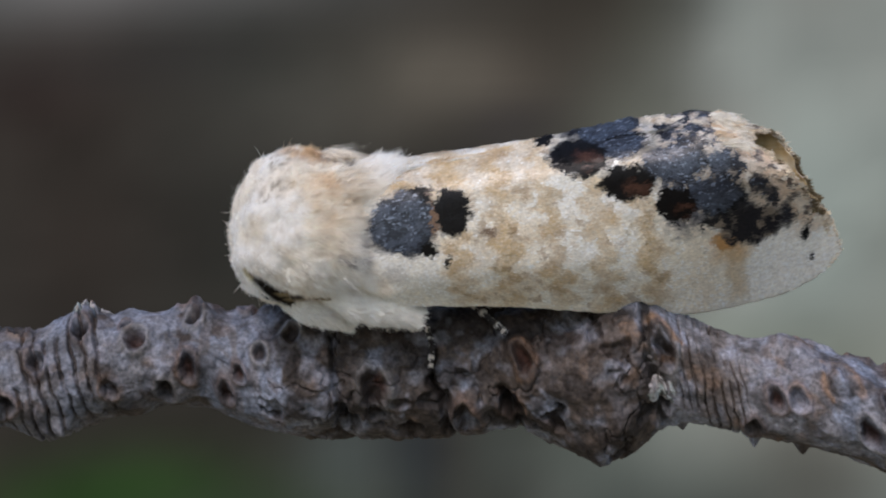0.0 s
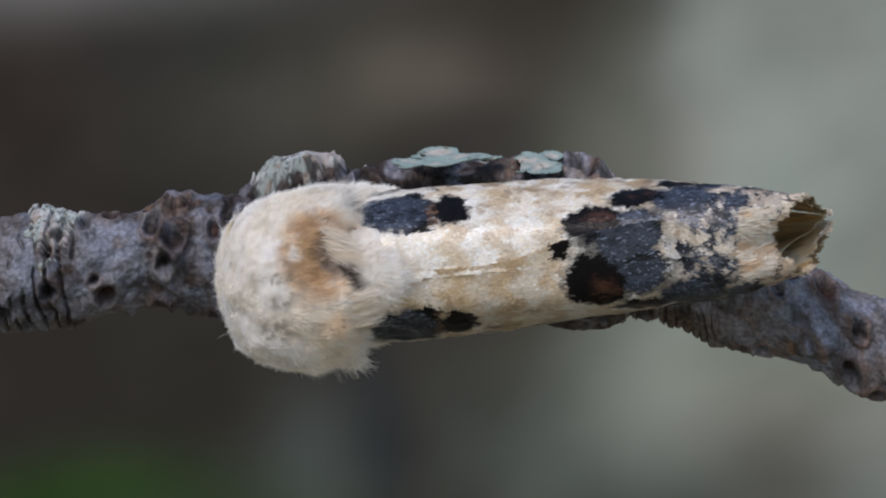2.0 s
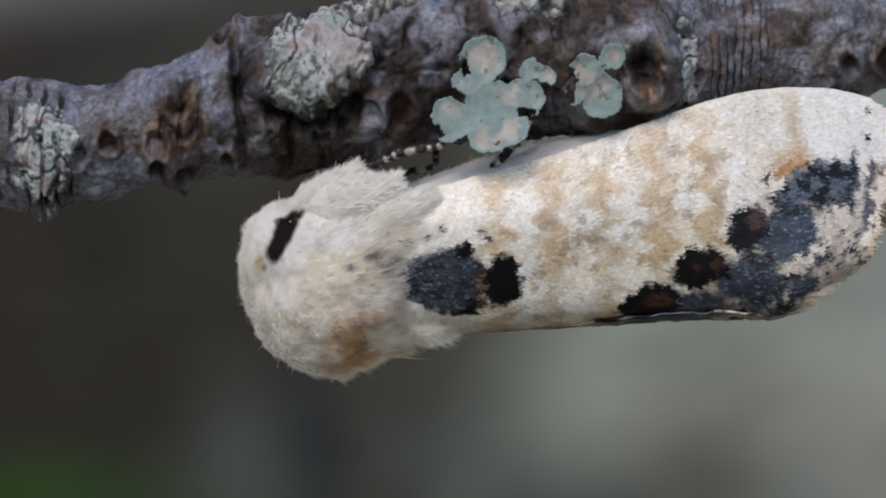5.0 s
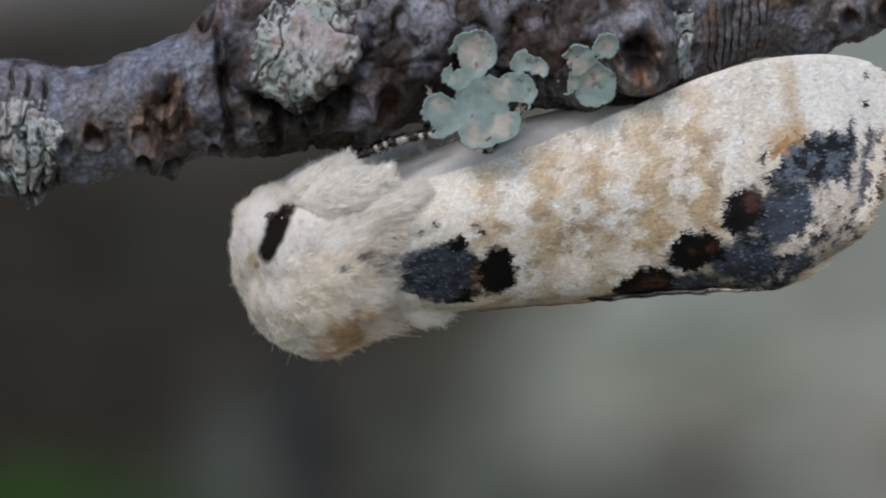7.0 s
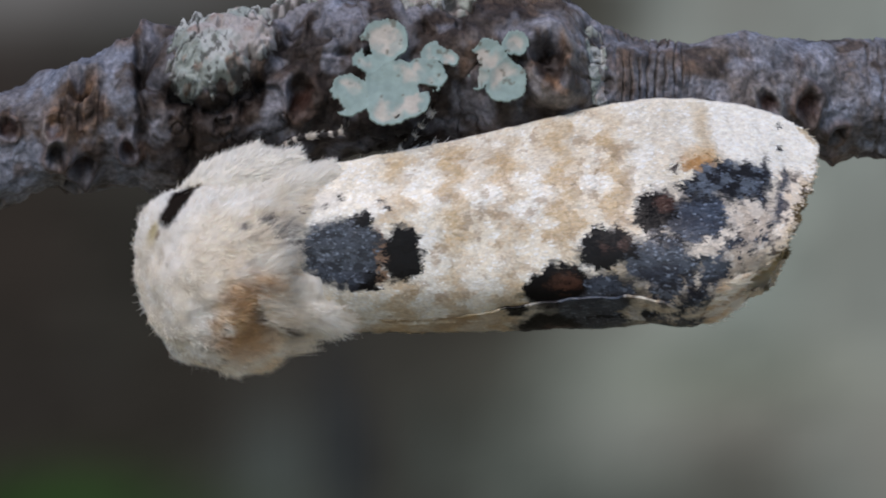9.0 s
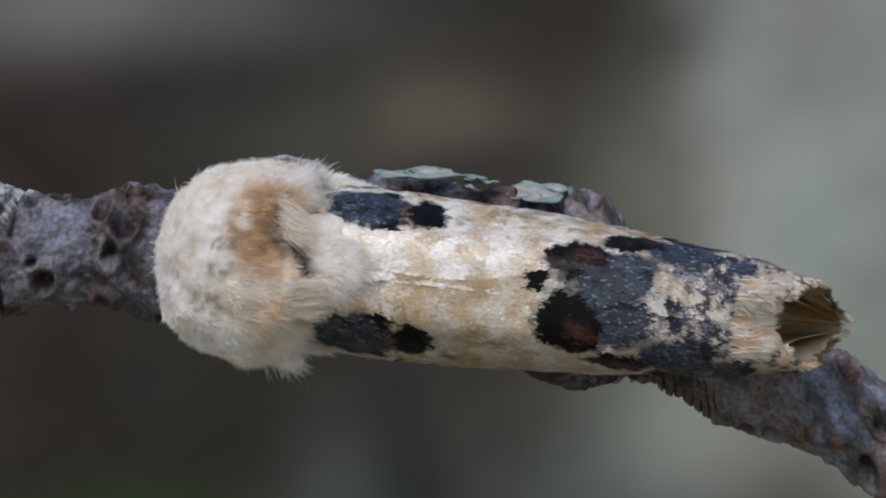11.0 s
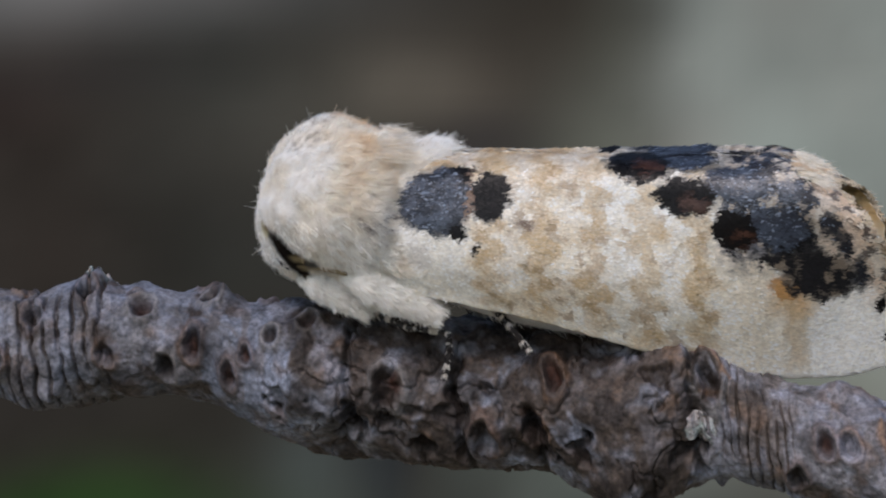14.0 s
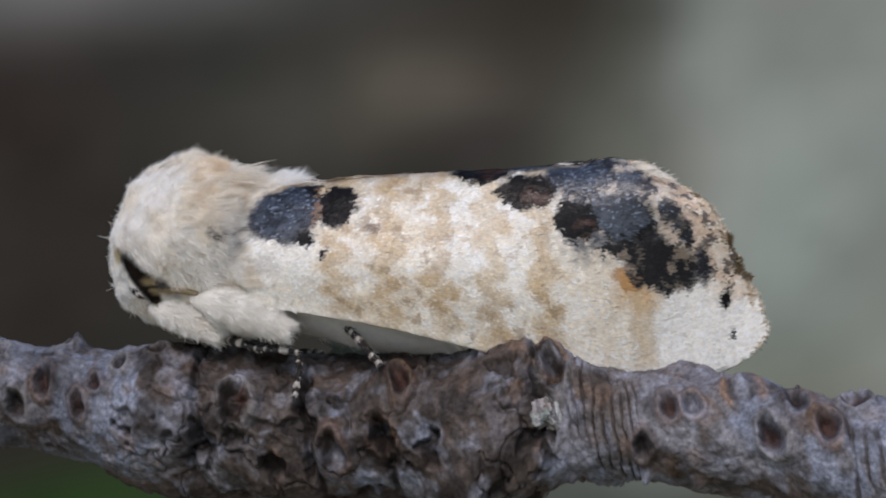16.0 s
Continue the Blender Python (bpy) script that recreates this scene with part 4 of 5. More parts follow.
def build_wing(moth, s):
    rng = np.random.default_rng(77 + s)
    n, m = 340, 150
    u, v = np.meshgrid(np.linspace(0, 1, n), np.linspace(0, 1, m), indexing="ij")
    u, v = u.ravel(), v.ravel()
    x = -4.5 + 1.7 * v**3 + u * (wing_end(v) + 4.5 - 1.7 * v**3)
    verts, nor, _ = wing_frame(x, v, s)
    q = np.stack([x, v * 8.5, 0 * x + s], 1)
    verts = verts + nor * (0.20 * (fbm(q * 0.8, 3, 301) - 0.5) + 0.13 * (fbm(q * np.array([2.4, 1.1, 1]), 2, 305) - 0.5) + 0.02 * (fbm(q * 4, 2, 311) - 0.5))[:, None]
    f = grid_faces(n, m)
    seed = 3 if s < 0 else 8
    me = raw_mesh("forewing", verts, f[:, ::-1] if s < 0 else f, [SCALES, WING_INSIDE], wing_tone(x, v, seed))
    ob = part("forewing", me, moth, "cream forewing with black and slate-blue blotches")
    so = ob.modifiers.new("thickness", "SOLIDIFY")
    so.thickness, so.offset, so.material_offset = 0.10 * MM, -1, 1
    # the scales of the wing, laid like shingles towards the tail
    k = 60000
    v = 0.985 * rng.random(k) ** 0.95
    x = -4.2 + 1.7 * v**3 + rng.random(k) * (wing_end(v) + 4.2 - 1.7 * v**3)
    p, nor, a = wing_frame(x, v, s)
    q = np.stack([x, v * 8.5, 0 * x + s], 1)
    p = p + nor * (0.20 * (fbm(q * 0.8, 3, 301) - 0.5) + 0.13 * (fbm(q * np.array([2.4, 1.1, 1]), 2, 305) - 0.5) + 0.03)[:, None]
    tone = wing_tone(x + 0.04 * rng.normal(size=k), np.clip(v + 0.004 * rng.normal(size=k), 0, 1), seed, rng.random(k)) * (0.88 + 0.24 * rng.random(k))[:, None]
    chance = rng.random(k)
    blue = (tone.max(1) < 0.22) & (tone[:, 2] > 1.15 * tone[:, 0])
    tone[blue & (chance < 0.08)] = (0.20, 0.24, 0.31)
    tone[blue & (chance > 0.85)] = (0.03, 0.035, 0.048)
    pale = (tone.min(1) > 0.68) & (chance < 0.3)
    tone[pale] = (0.96, 0.95, 0.92)
    b = np.cross(nor, a)
    twist = (rng.normal(size=k) * 0.22)[:, None]
    a2 = a * np.cos(twist) + b * np.sin(twist)
    b2 = np.cross(nor, a2)
    ln, wd = (0.15 + 0.16 * rng.random(k))[:, None], (0.055 + 0.04 * rng.random(k))[:, None]
    rise = (0.006 + 0.034 * rng.random(k) ** 2)[:, None]
    vs = np.stack([p - b2 * wd * 0.35, p + b2 * wd * 0.35, p + a2 * ln * 0.7 + b2 * wd * 0.5 + nor * rise * 0.8,
                   p + a2 * ln + nor * rise, p + a2 * ln * 0.7 - b2 * wd * 0.5 + nor * rise * 0.8], 1).reshape(-1, 3)
    i = np.arange(k) * 5
    me = raw_mesh("wing_scaling", vs, np.stack([i, i + 1, i + 2, i + 3, i + 4], 1), SCALES, np.repeat(tone, 5, 0), smooth=False)
    part("wing_scaling", me, ob, "tiny overlapping wing scales", kind="stuff")
    # fringe along the outer margin
    k = 2600
    v = rng.random(k) * 0.97
    x = wing_end(v) - 0.25 * rng.random(k)
    p, nor, a = wing_frame(x, v, s)
    way = a + 0.25 * rng.normal(size=(k, 3)) + np.array([0.2, 0, 0])
    tone = mix((0.80, 0.70, 0.55), (0.24, 0.18, 0.10), (vnoise(np.stack([v * 22, 0 * v, 0 * v], 1), 5) > 0.62) * (v < 0.72) * 1.0) * (0.8 + 0.4 * rng.random(k))[:, None]
    vs, fs, cs = strands(p, way, 0.12 + 0.26 * rng.random(k), 0.06 + 0.05 * rng.random(k), tone, 0.15, (0.2, 0, 0), 9)
    part("wing_fringe", raw_mesh("wing_fringe", vs, fs, FUR, cs), ob, "cream and brown fringe of hairs", kind="stuff")
    return ob


def loft(rows, n=120, m=140):
    """A rounded body from rows of along, half width, top, bottom."""
    xs, wy, zt, zb = (np.array(c, float) for c in zip(*rows))
    t = np.linspace(0, 1, n)
    x = xs[0] + (xs[-1] - xs[0]) * (0.5 - 0.5 * np.cos(np.pi * t))
    w, a, b = (smooth_curve(x, xs, c) for c in (wy, zt, zb))
    th = np.linspace(0, 2 * np.pi, m, endpoint=False)
    return np.stack([x[:, None] + 0 * th, w[:, None] * np.sin(th), ((a + b) / 2)[:, None] + ((a - b) / 2)[:, None] * np.cos(th)], 2)


def thorax_tone(p, seed=0):
    x, y, z = p.T
    w = fbm(p * 1.2, 3, 401 + seed) - 0.5
    col = mix((0.975, 0.945, 0.90), (0.95, 0.89, 0.80), step(0.40, 0.64, fbm(p * 0.6 + 5, 3, 411)))
    col = mix(col, (0.62, 0.55, 0.44), 0.30 * step(0.56, 0.66, fbm(p * 3.0 + 15, 3, 413)))
    top = step(4.8, 6.4, z)
    side = np.exp(-(((x + 4.7) / 1.0) ** 2)) * step(5.6, 7.0, z) * (1 - step(0.2, 1.0, y))  # warm back edge of the collar
    col = mix(col, (0.90, 0.72, 0.50), 0.45 * side * step(0.35, 0.55, fbm(p * 0.9 + 31, 3, 441)))
    ring = oval(x + 0.7 * w, y + 0.7 * w, -5.40, 1.25, 1.70, 2.10)
    ochre = top * step(0.18, 0.46, fbm(p * 1.6 + 71, 3, 439)) * (1 - step(0.60, 1.10, ring)) * (1 - step(-3.9, -3.5, x))
    col = mix(col, mix((0.78, 0.57, 0.33), (0.58, 0.38, 0.20), step(0.42, 0.60, fbm(p * 3.5 + 77, 3, 445))), 0.88 * ochre)
    col = mix(col, (0.88, 0.70, 0.48), 0.6 * top * (1 - step(0.3, 1.1, oval(x + 0.6 * w, y + 0.6 * w, -4.6, -1.85, 0.6, 0.9))))
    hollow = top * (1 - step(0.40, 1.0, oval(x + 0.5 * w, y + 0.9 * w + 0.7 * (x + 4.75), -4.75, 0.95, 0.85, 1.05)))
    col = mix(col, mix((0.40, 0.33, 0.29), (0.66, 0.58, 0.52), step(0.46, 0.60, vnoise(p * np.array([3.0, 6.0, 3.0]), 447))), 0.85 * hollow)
    rift = np.abs(x + 3.85 + 0.53 * y + 0.35 * w)
    col = mix(col, (0.075, 0.055, 0.050), 0.92 * top * (1 - step(0.14, 0.42, rift)) * step(-0.9, -0.4, y) * (1 - step(1.8, 2.3, y)) * step(0.26, 0.42, vnoise(p * np.array([2.0, 6.0, 2.0]), 443)))
    dusk = top * (1 - step(0.5, 1.1, np.minimum(oval(x, y, -7.2, -1.9, 0.8, 0.8), oval(x, y, -6.9, 0.1, 0.7, 1.3)))) * step(0.52, 0.62, vnoise(p * 5.0, 449))
    col = mix(col, (0.34, 0.29, 0.22), 0.6 * dusk)
    fleck = (1 - step(0.7, 1.1, oval(x, z, -4.6, 4.7, 1.2, 0.55))) * step(0.60, 0.68, vnoise(p * np.array([2.5, 2.5, 5]), 433))
    col = mix(col, (0.17, 0.15, 0.15), 0.9 * fleck)
    cheek = (np.abs(y) > 1.0) * (1 - step(0.70, 1.05, oval(x, z + 1.15 * (x + 7.9), -7.95, 2.95, 0.95, 0.76) + 0.9 * w))
    col = mix(col, mix((0.020, 0.015, 0.012), (0.30, 0.21, 0.09), 0.55 * step(0.44, 0.58, fbm(p * np.array([0.8, 0.8, 3]), 2, 437)) * step(-7.8, -7.2, x)), cheek)
    stalk = (y < -1.0) * (1 - step(0.5, 1.05, oval(x, z + 0.40 * (x + 7.2), -7.1, 2.72, 1.15, 0.40) + 0.8 * w))
    col = mix(col, mix((0.022, 0.016, 0.012), (0.40, 0.31, 0.17), step(0.48, 0.60, vnoise(p * np.array([2, 2, 9]), 451))), 0.9 * stalk)
    col = mix(col, (0.62, 0.52, 0.24), 0.7 * (1 - step(0.3, 1.1, oval(x, z, -9.0, 4.15, 0.30, 0.45) + 1.2 * w)) * (np.abs(y) > 1.2))
    col = mix(col, (0.24, 0.15, 0.07), 0.8 * (1 - step(0.3, 1.0, oval(x, z, -8.85, 4.35, 0.16, 0.2))) * (np.abs(y) > 1.2))
    return col


def fur_coat(name, moth, g, k, seed, tone_of, length, lean, label, bald=None):
    """Hairs over a lofted grid of points."""
    rng = np.random.default_rng(seed)
    nor = normals_of(g, True)
    n, m, _ = g.shape
    a = np.linalg.norm(np.cross(np.gradient(g, axis=0), np.roll(g, -1, 1) - g), axis=2)
    pick = rng.choice(n * m, k, p=(a / a.sum()).ravel())
    p, o = g.reshape(-1, 3)[pick], nor.reshape(-1, 3)[pick]
    mid = g.mean(1)[pick // m]
    o = o * np.sign(((p - mid) * o).sum(1, keepdims=True) + 1e-9)
    p = p + 0.05 * rng.normal(size=(k, 3))
    keep = np.ones(k, bool) if bald is None else ~bald(p)
    p, o = p[keep], o[keep]
    k = len(p)
    ln = length(p) * (0.5 + 0.6 * rng.random(k))
    clump = np.stack([fbm(p * 2.2 + 3, 2, seed), fbm(p * 2.2 + 33, 2, seed + 1), fbm(p * 2.2 + 63, 2, seed + 2)], 1) - 0.5
    way = o * (0.40 + 0.30 * rng.random((k, 1))) + lean(p) + 1.8 * clump + 0.16 * rng.normal(size=(k, 3))
    tone = tone_of(p) * (0.92 + 0.22 * rng.random(k))[:, None]
    vs, fs, cs = strands(p - o * 0.05, way, ln, 0.015 + 0.013 * rng.random(k), tone, 0.35, (0.35, 0, -0.1), seed + 4)
    return part(name, raw_mesh(name, vs, fs, FUR, cs), moth, label, kind="stuff")


def ellipsoid(c, r, n=28, m=36):
    t, a = np.meshgrid(np.linspace(0.001, np.pi - 0.001, n), np.linspace(0, 2 * np.pi, m, endpoint=False), indexing="ij")
    return np.asarray(c) + np.stack([-np.cos(t) * r[0], np.sin(t) * np.sin(a) * r[1], np.sin(t) * np.cos(a) * r[2]], 2)


def tuft(moth, base, tip, fat, seed, name, label):
    """A woolly leg segment: a drop-shaped core under a coat of long hairs."""
    rng = np.random.default_rng(seed)
    base, tip = np.array(base, float), np.array(tip, float)
    t = np.linspace(0, 1, 24)
    path = base + (tip - base) * t[:, None] + np.array([0, 0, 0.25]) * np.sin(np.pi * t)[:, None]
    rad = fat * (0.25 + 0.75 * step(0, 0.30, t)) * (1 - 0.55 * step(0.55, 1.0, t))
    vs, f = tube(path, rad, 20)
    core = part(name, raw_mesh(name, vs, f, FUR, np.tile((0.97, 0.94, 0.88), (len(vs), 1))), moth, label)
    k = 7000
    i, j = rng.integers(0, 23, k), rng.integers(0, 20, k)
    ring = vs.reshape(24, 20, 3)
    f1, f2 = rng.random((k, 1)), rng.random((k, 1))
    p = (ring[i, j] * (1 - f1) + ring[i, (j + 1) % 20] * f1) * (1 - f2) + (ring[i + 1, j] * (1 - f1) + ring[i + 1, (j + 1) % 20] * f1) * f2
    o = p - path[i]
    o /= np.linalg.norm(o, axis=1, keepdims=True) + 1e-9
    d = (tip - base) / np.linalg.norm(tip - base)
    tone = mix((0.985, 0.965, 0.93), (0.96, 0.91, 0.83), rng.random(k) * 0.6) * (0.92 + 0.14 * rng.random(k))[:, None]
    sv, sf, sc = strands(p, d * 1.0 + o * 0.38 + 0.24 * rng.normal(size=(k, 3)) + 1.1 * (fbm(p * 2.4, 2, seed + 3)[:, None] - 0.5) * o, 0.22 + 0.30 * rng.random(k) ** 1.5, 0.026 + 0.02 * rng.random(k), tone, 0.15, (0.1, 0, -0.2), seed + 1)
    part("leg_hair", raw_mesh("leg_hair", sv, sf, FUR, sc), core, "long pale hairs", kind="stuff")
    return core


def banded_leg(moth, pts, fat, seed):
    """A thin scaly leg, black with cream rings."""
    rng = np.random.default_rng(seed)
    pts = np.array(pts, float)
    n = 90
    s = np.linspace(0, len(pts) - 1, n)
    path = np.stack([np.interp(s, np.arange(len(pts)), pts[:, k]) for k in range(3)], 1)
    for _ in range(6):
        path[1:-1] = (path[:-2] + 2 * path[1:-1] + path[2:]) / 4
    along = np.r_[0, np.cumsum(np.linalg.norm(np.diff(path, axis=0), axis=1))]
    ring = ((along + 0.16 * np.sin(4 * along + seed)) % 0.62) < 0.18 + 0.08 * np.sin(3 * along)
    rad = fat * (1.05 - 0.4 * along / along[-1]) * (1 + 0.10 * ring)
    vs, f = tube(path, rad, 12)
    col = np.repeat(np.where(ring[:, None], (0.52, 0.46, 0.40), (0.035, 0.030, 0.028)), 12, 0)
    leg = part("leg", raw_mesh("leg", vs, f, CHITIN, col), moth, "thin black leg ringed with cream scales")
    k = 420
    i = rng.integers(1, n - 1, k)
    p = vs.reshape(n, 12, 3)[i, rng.integers(0, 12, k)]
    o = p - path[i]
    o /= np.linalg.norm(o, axis=1, keepdims=True) + 1e-9
    d = path[i + 1] - path[i - 1]
    d /= np.linalg.norm(d, axis=1, keepdims=True) + 1e-9
    tone = np.where(ring[i][:, None] | (rng.random((k, 1)) < 0.12), (0.70, 0.66, 0.60), (0.05, 0.042, 0.04)) * (0.6 + 0.6 * rng.random(k))[:, None]
    sv, sf, sc = strands(p, d + 0.45 * o, 0.10 + 0.12 * rng.random(k), 0.04 + 0.03 * rng.random(k), tone, 0.1, (0, 0, 0), seed + 1)
    part("leg_scaling", raw_mesh("leg_scaling", sv, sf, FUR, sc), leg, kind="stuff")
    return leg


def build_moth():
    moth = new("moth")
    for s in (-1, 1):
        build_wing(moth, s)
    # the front dome of the head and collar ends in a steep step; a lower cushion of fur lies behind it
    g = loft([(-9.75, 0.4, 4.6, 3.4), (-9.5, 1.5, 5.6, 2.4), (-8.95, 2.55, 6.8, 1.8), (-8.2, 3.25, 7.65, 1.5), (-7.2, 3.65, 8.15, 1.3), (-6.2, 3.8, 8.4, 1.2),
              (-5.2, 3.75, 8.3, 1.1), (-4.6, 3.5, 8.05, 1.05), (-4.2, 3.2, 7.55, 1.1), (-4.0, 2.6, 6.2, 1.6), (-3.95, 1.2, 5.0, 2.6)])
    q = g.reshape(-1, 3)
    g = g + (normals_of(g, True) * (0.55 * (fbm(q * 1.0 + 3, 3, 421) - 0.5)).reshape(120, 140, 1))
    g[:, :, 1] -= 0.26 * step(3.0, 5.0, g[:, :, 2])  # the collar sits a little to one side
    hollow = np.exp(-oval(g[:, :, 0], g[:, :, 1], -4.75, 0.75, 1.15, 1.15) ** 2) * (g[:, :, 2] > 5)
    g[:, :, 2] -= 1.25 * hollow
    q = g.reshape(-1, 3)
    f = grid_faces(120, 140, True)
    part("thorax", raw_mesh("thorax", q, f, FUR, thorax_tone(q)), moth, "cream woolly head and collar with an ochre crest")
    c = loft([(-5.4, 1.6, 6.7, 3.0), (-4.4, 2.0, 7.15, 3.0), (-3.4, 2.1, 7.3, 3.0), (-2.4, 1.9, 7.3, 3.0), (-1.7, 1.5, 7.05, 3.0), (-1.1, 0.9, 6.4, 3.2)])
    q = c.reshape(-1, 3)
    c = c + (normals_of(c, True) * (0.45 * (fbm(q * 1.3 + 9, 3, 425) - 0.5)).reshape(120, 140, 1))
    part("back_cushion", raw_mesh("back_cushion", c.reshape(-1, 3), f, FUR, thorax_tone(c.reshape(-1, 3))), moth, "lower cream cushion of fur behind the collar")

    def by_eye(p):
        behind = (p[:, 0] > -4.3 + 0.5 * vnoise(p * 3, 9)) & (p[:, 2] < 5.4)
        return behind | (np.abs(p[:, 1]) > 1.0) & (oval(p[:, 0], p[:, 2] + 1.15 * (p[:, 0] + 7.9), -8.0, 2.95, 0.75, 0.52) + 0.9 * (vnoise(p * 4, 13) - 0.5) < 1) | (np.abs(p[:, 1]) > 1.0) & (oval(p[:, 0], p[:, 2], -6.7, 2.45, 1.1, 0.30) < 1)

    def hair_length(p):
        crest = np.exp(-oval(p[:, 0], p[:, 1], -4.9, 0.75, 1.0, 1.1) ** 2) * step(5, 6, p[:, 2])
        return 0.24 + 0.20 * step(-8, -5, p[:, 0]) + 0.30 * step(-5.2, -4.5, p[:, 0]) * (p[:, 2] < 6.6) - 0.14 * crest

    def hair_lean(p):
        return np.stack([0.55 + 0.25 * step(-9, -6, p[:, 0]), 0 * p[:, 0], -0.15 - 0.25 * step(-10, -8, p[:, 0]) * (p[:, 2] < 5)], 1)

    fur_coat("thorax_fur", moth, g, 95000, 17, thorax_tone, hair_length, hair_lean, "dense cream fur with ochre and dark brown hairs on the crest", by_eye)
    fur_coat("cushion_fur", moth, c, 16000, 19, thorax_tone, lambda p: 0.45 + 0.15 * step(-3.2, -1.8, p[:, 0]), lambda p: np.stack([1.1 + 0 * p[:, 0], 0.16 * p[:, 1], 0.05 + 0 * p[:, 0]], 1),
             "long cream hairs swept back from the crest", lambda p: p[:, 2] < 6.75)
    fur_coat("stray_hair", moth, g, 900, 23, thorax_tone, lambda p: 0.58 + 0 * p[:, 0], lambda p: np.tile((0.2, 0, 0.1), (len(p), 1)),
             "fine stray hairs standing off the fur", by_eye)
    # long pale hairs that fan back over the slit behind the crest
    rng = np.random.default_rng(161)
    k = 1500
    y = np.where(rng.random(k) < 0.62, 0.9 + 1.5 * rng.random(k), -0.6 - 1.5 * rng.random(k))
    p = np.stack([np.where(y > 0, -3.95 - 0.42 * y, -3.95) + 0.22 * rng.normal(size=k), y, 7.55 - 0.12 * y**2 + 0.15 * rng.normal(size=k)], 1)
    way = np.stack([0.95 + 0 * y, np.where(y > 0, -0.30 - 0.10 * y, 0.25), -0.10 + 0 * y], 1) + 0.14 * rng.normal(size=(k, 3)) + 0.7 * (fbm(p * 1.8, 2, 163)[:, None] - 0.5) * np.array([0, 1, 0.4])
    tone = mix((0.96, 0.92, 0.85), (0.84, 0.72, 0.55), 0.7 * rng.random(k)) * (0.9 + 0.15 * rng.random(k))[:, None]
    vs, fs, cs = strands(p, way, 0.5 + 0.9 * rng.random(k), 0.016 + 0.014 * rng.random(k), tone, 0.22, (0.3, 0, -0.25), 167)
    part("crest_hair", raw_mesh("crest_hair", vs, fs, FUR, cs), moth, "long pale hairs fanned back from the crest", kind="stuff")
    # pleated hind wings, a trough inside the folded forewings
    n, m = 90, 90
    u, v = np.meshgrid(np.linspace(0, 1, n), np.linspace(-1, 1, m), indexing="ij")
    x = 5.0 + u * (12.5 - 2.9 * np.abs(v) ** 3 + 0.12 * np.sin(17 * v))
    half = smooth_curve(x, [5, 9, 12.5, 15.5, 18], [2.2, 2.2, 1.62, 0.85, 0.3])
    floor = smooth_curve(x, [5, 9, 12.5, 15.5, 18], [0.2, -0.8, -1.35, -1.25, -0.6])
    z = floor + 4.7 * np.abs(v) ** 2.6 + 0.05 * np.sin(23 * v) * step(0, 0.5, u)
    hw = part("hind_wing", raw_mesh("hind_wing", np.stack([x.ravel(), (half * v).ravel(), z.ravel()], 1), grid_faces(n, m), WING_INSIDE), moth, "golden tan pleated hind wings")
    so = hw.modifiers.new("thickness", "SOLIDIFY")
    so.thickness, so.offset = 0.06 * MM, 0
    # abdomen under the wings
    a = loft([(-3, 1.6, 5.0, 0.9), (-1.5, 2.6, 5.0, 0.4), (1, 2.85, 4.9, -0.35), (4, 2.5, 4.4, -0.9), (8, 1.3, 3.4, -1.2), (11, 0.3, 2.2, 0.4)], 60, 60)
    part("abdomen", raw_mesh("abdomen", a.reshape(-1, 3), grid_faces(60, 60, True), FUR, np.tile((0.95, 0.93, 0.90), (3600, 1))), moth, "greyish white downy abdomen")
    fur_coat("abdomen_fur", moth, a, 3500, 57, lambda p: np.tile((0.96, 0.94, 0.91), (len(p), 1)), lambda p: 0.4 + 0 * p[:, 0],
             lambda p: np.tile((0.9, 0, 0), (len(p), 1)), "short grey down")
    for s in (-1, 1):
        e = ellipsoid((-8.08, s * 2.20, 3.08), (0.62, 0.38, 0.78))
        part("eye", raw_mesh("eye", e.reshape(-1, 3), grid_faces(28, 36, True), CHITIN, np.tile((0.014, 0.012, 0.012), (28 * 36, 1))), moth, "black bulging eye")
        t = np.linspace(0, 1, 40)[:, None]
        path = np.array([-7.7, s * 2.45, 2.75]) + t * np.array([2.2, s * 0.35, -0.42]) + np.sin(np.pi * t) * np.array([0, s * 0.12, 0.08])
        vs, fs = tube(path, 0.27 * (1 - 0.6 * t[:, 0]) * (1 + 0.08 * np.sin(70 * t[:, 0])), 14)
        part("antenna", raw_mesh("antenna", vs, fs, CHITIN, np.tile((0.27, 0.20, 0.11) if s < 0 else (0.74, 0.69, 0.61), (len(vs), 1))), moth, "tan ridged antenna folded back" if s < 0 else "whitish downy antenna folded back")
        tuft(moth, (-7.9, s * 1.9, 2.0), (-4.9, s * 2.2, 0.45), 0.62, 91 + s, "front_leg", "woolly cream front leg")
        if s < 0:
            tuft(moth, (-5.9, s * 2.55, 2.25), (-1.75, s * 2.7, 0.50), 0.85, 94, "middle_leg", "woolly cream thigh of the middle leg")
        else:
            tuft(moth, (-7.2, s * 2.4, 1.95), (-3.3, s * 2.75, 1.25), 0.92, 96, "middle_leg", "woolly cream thigh of the middle leg")
            tuft(moth, (-5.3, s * 2.55, 2.9), (-2.0, s * 2.80, 1.75), 0.78, 97, "hind_leg", "woolly cream root of the hind leg")
        banded_leg(moth, [(-4.6, s * 1.9, 0.4), (-3.3, s * 2.3, -0.08), (-1.5, s * 2.3, -0.32), (-1.42, s * 2.5, -1.1), (-1.68, s * 2.65, -2.25)], 0.125, 101 + s)
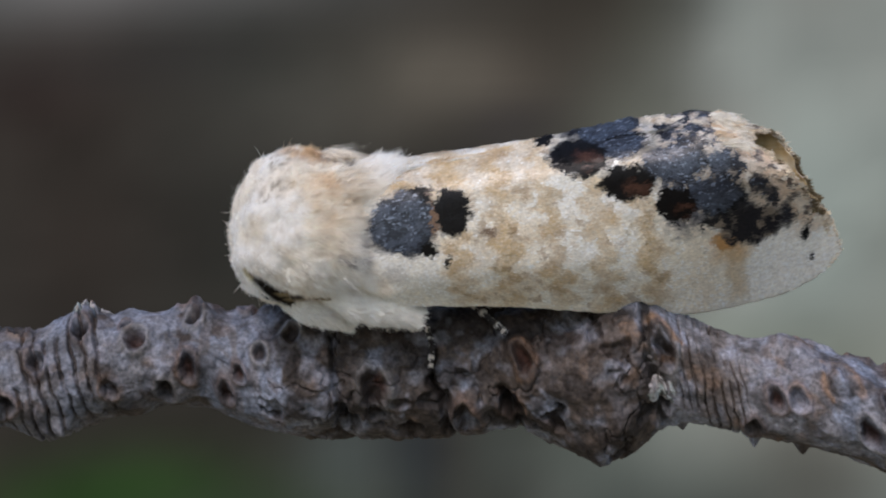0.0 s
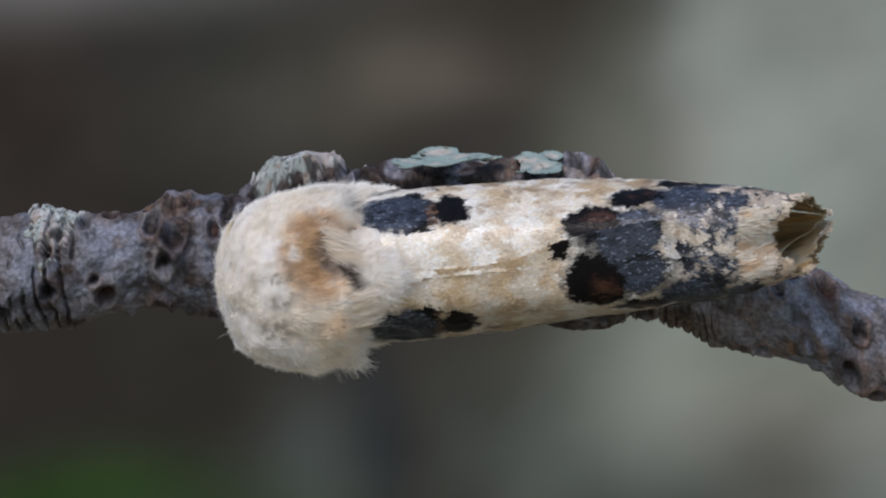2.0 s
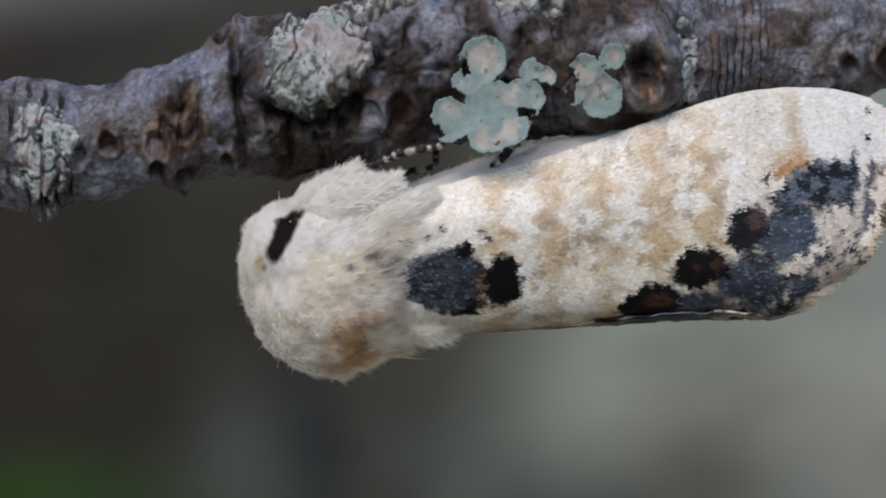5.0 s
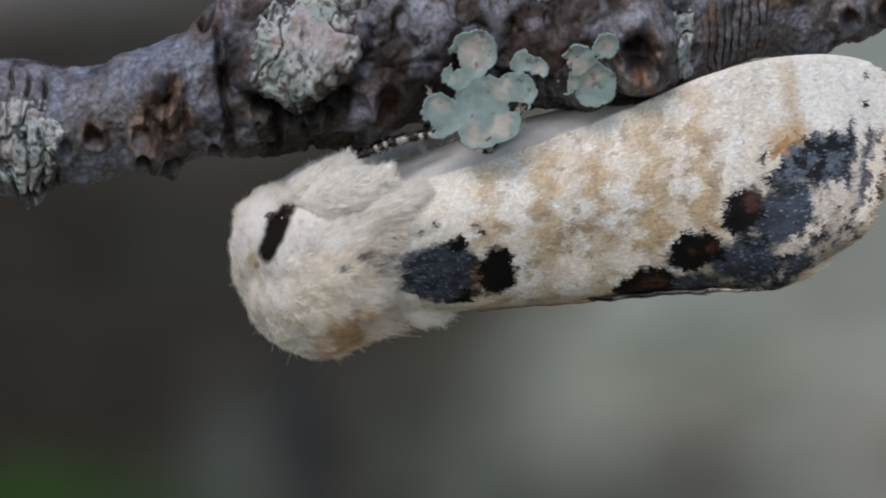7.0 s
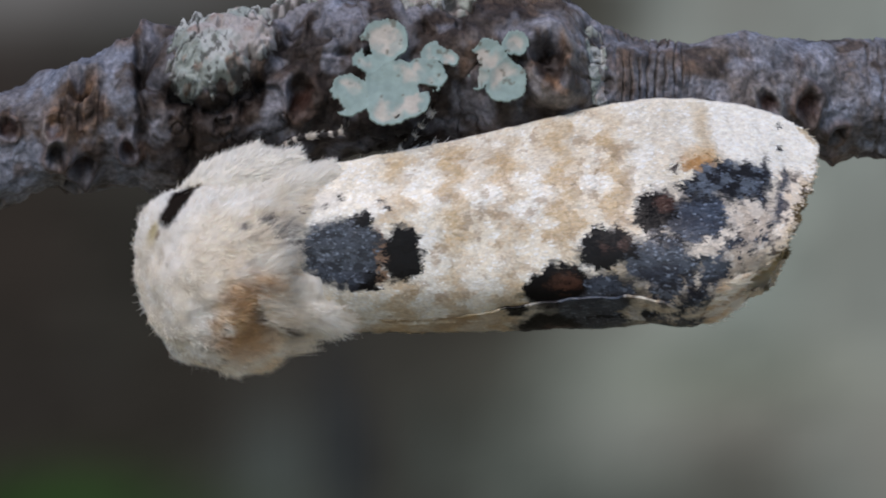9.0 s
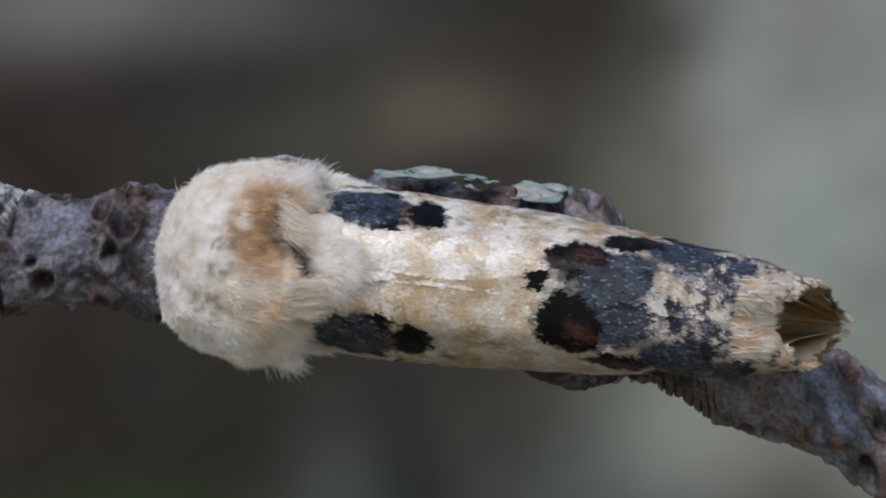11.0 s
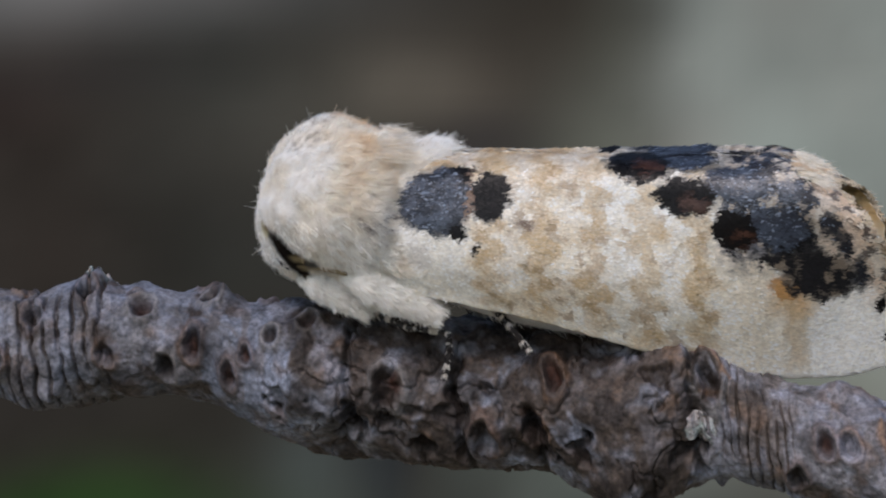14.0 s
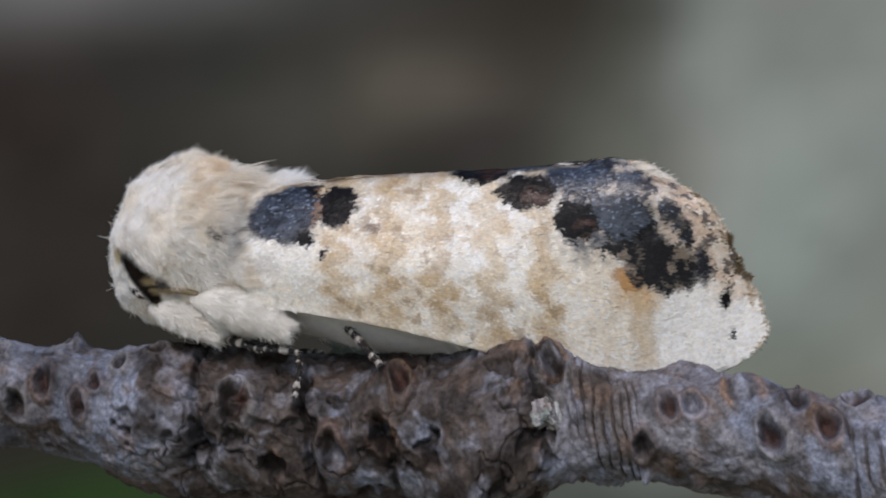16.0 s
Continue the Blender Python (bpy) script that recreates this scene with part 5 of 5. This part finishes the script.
        banded_leg(moth, [(0.3, s * 1.9, 0.9), (1.2, s * 2.2, -0.1), (2.0, s * 2.4, -1.15)], 0.145, 105 + s)
        # long hairs of the shoulders, swept back over the roots of the wings
        rng = np.random.default_rng(131 + s)
        k = 5200
        v = 0.84 * rng.random(k)
        p, nor, ax = wing_frame(-4.5 + 1.5 * v**3 + 0.9 * rng.random(k) ** 1.6, v, s)
        way = ax + (0.10 + 0.16 * rng.random((k, 1))) * nor + 0.22 * rng.normal(size=(k, 3)) + 0.5 * (fbm(p * 1.6, 2, 139)[:, None] - 0.5) * np.array([0, s, -1])
        tone = thorax_tone(p - np.array([0.8, 0, 0])) * (0.90 + 0.2 * rng.random(k))[:, None]
        tone[(rng.random(k) < 0.10) & (np.abs(v - 0.52) < 0.14) & (vnoise(p * 2, 141) > 0.5)] = (0.16, 0.13, 0.12)
        vs, fs, cs = strands(p + 0.08 * nor, way, 0.22 + 0.33 * rng.random(k), 0.022 + 0.018 * rng.random(k), tone, 0.2, (0.2, 0, -0.1), 137 + s)
        part("shoulder_fur", raw_mesh("shoulder_fur", vs, fs, FUR, cs), moth, "long cream hairs swept back over the wing", kind="stuff")
        # loose tufts at the corners of the collar
        rng = np.random.default_rng(151 + s)
        k = 900
        p = np.array([-4.5, s * 3.35 - 0.26, 5.0]) + rng.normal(size=(k, 3)) * np.array([0.30, 0.16, 0.55])
        way = np.array([0.75, s * 0.62, -0.12]) + 0.26 * rng.normal(size=(k, 3))
        vs, fs, cs = strands(p, way, 0.35 + 0.75 * rng.random(k) ** 1.6, 0.014 + 0.012 * rng.random(k), thorax_tone(p) * (0.92 + 0.16 * rng.random(k))[:, None], 0.25, (0.3, 0, -0.2), 157 + s)
        part("collar_tuft", raw_mesh("collar_tuft", vs, fs, FUR, cs), moth, "loose pointed tuft of cream hairs", kind="stuff")
        # pale tuft that closes the wing tips on the back
        rng = np.random.default_rng(111 + s)
        k = 2800
        v = 0.26 * rng.random(k)
        p, nor, ax = wing_frame(12.5 + 1.4 * rng.random(k) ** 0.7, v, s)
        tone = mix((0.95, 0.90, 0.81), (0.80, 0.62, 0.42), step(0.52, 0.66, fbm(p * 2.2, 2, 119)) * 0.8)
        vs, fs, cs = strands(p, ax + 0.10 * nor + 0.2 * rng.normal(size=(k, 3)), 0.28 + 0.45 * rng.random(k), 0.045 + 0.03 * rng.random(k), tone, 0.25, (0.2, 0, -0.3), 113 + s)
        part("tail_tuft", raw_mesh("tail_tuft", vs, fs, FUR, cs), moth, "cream and ochre tuft of scales", kind="stuff")
    return tagged(moth, "cream furry moth with black blotched wings, resting on the twig", "moth")


moth = build_moth()


# ================= turning =================
def motions():
    for thing, turning in ((twig, TURNING), (moth, MOTH_TURNING)):
        walk(thing, [(t, drift(right, up) @ pose(x, y, z, rx, ry, rz)) for (t, x, y, z, rx, ry, rz), (_, right, up) in zip(turning, DRIFT)])


motions()
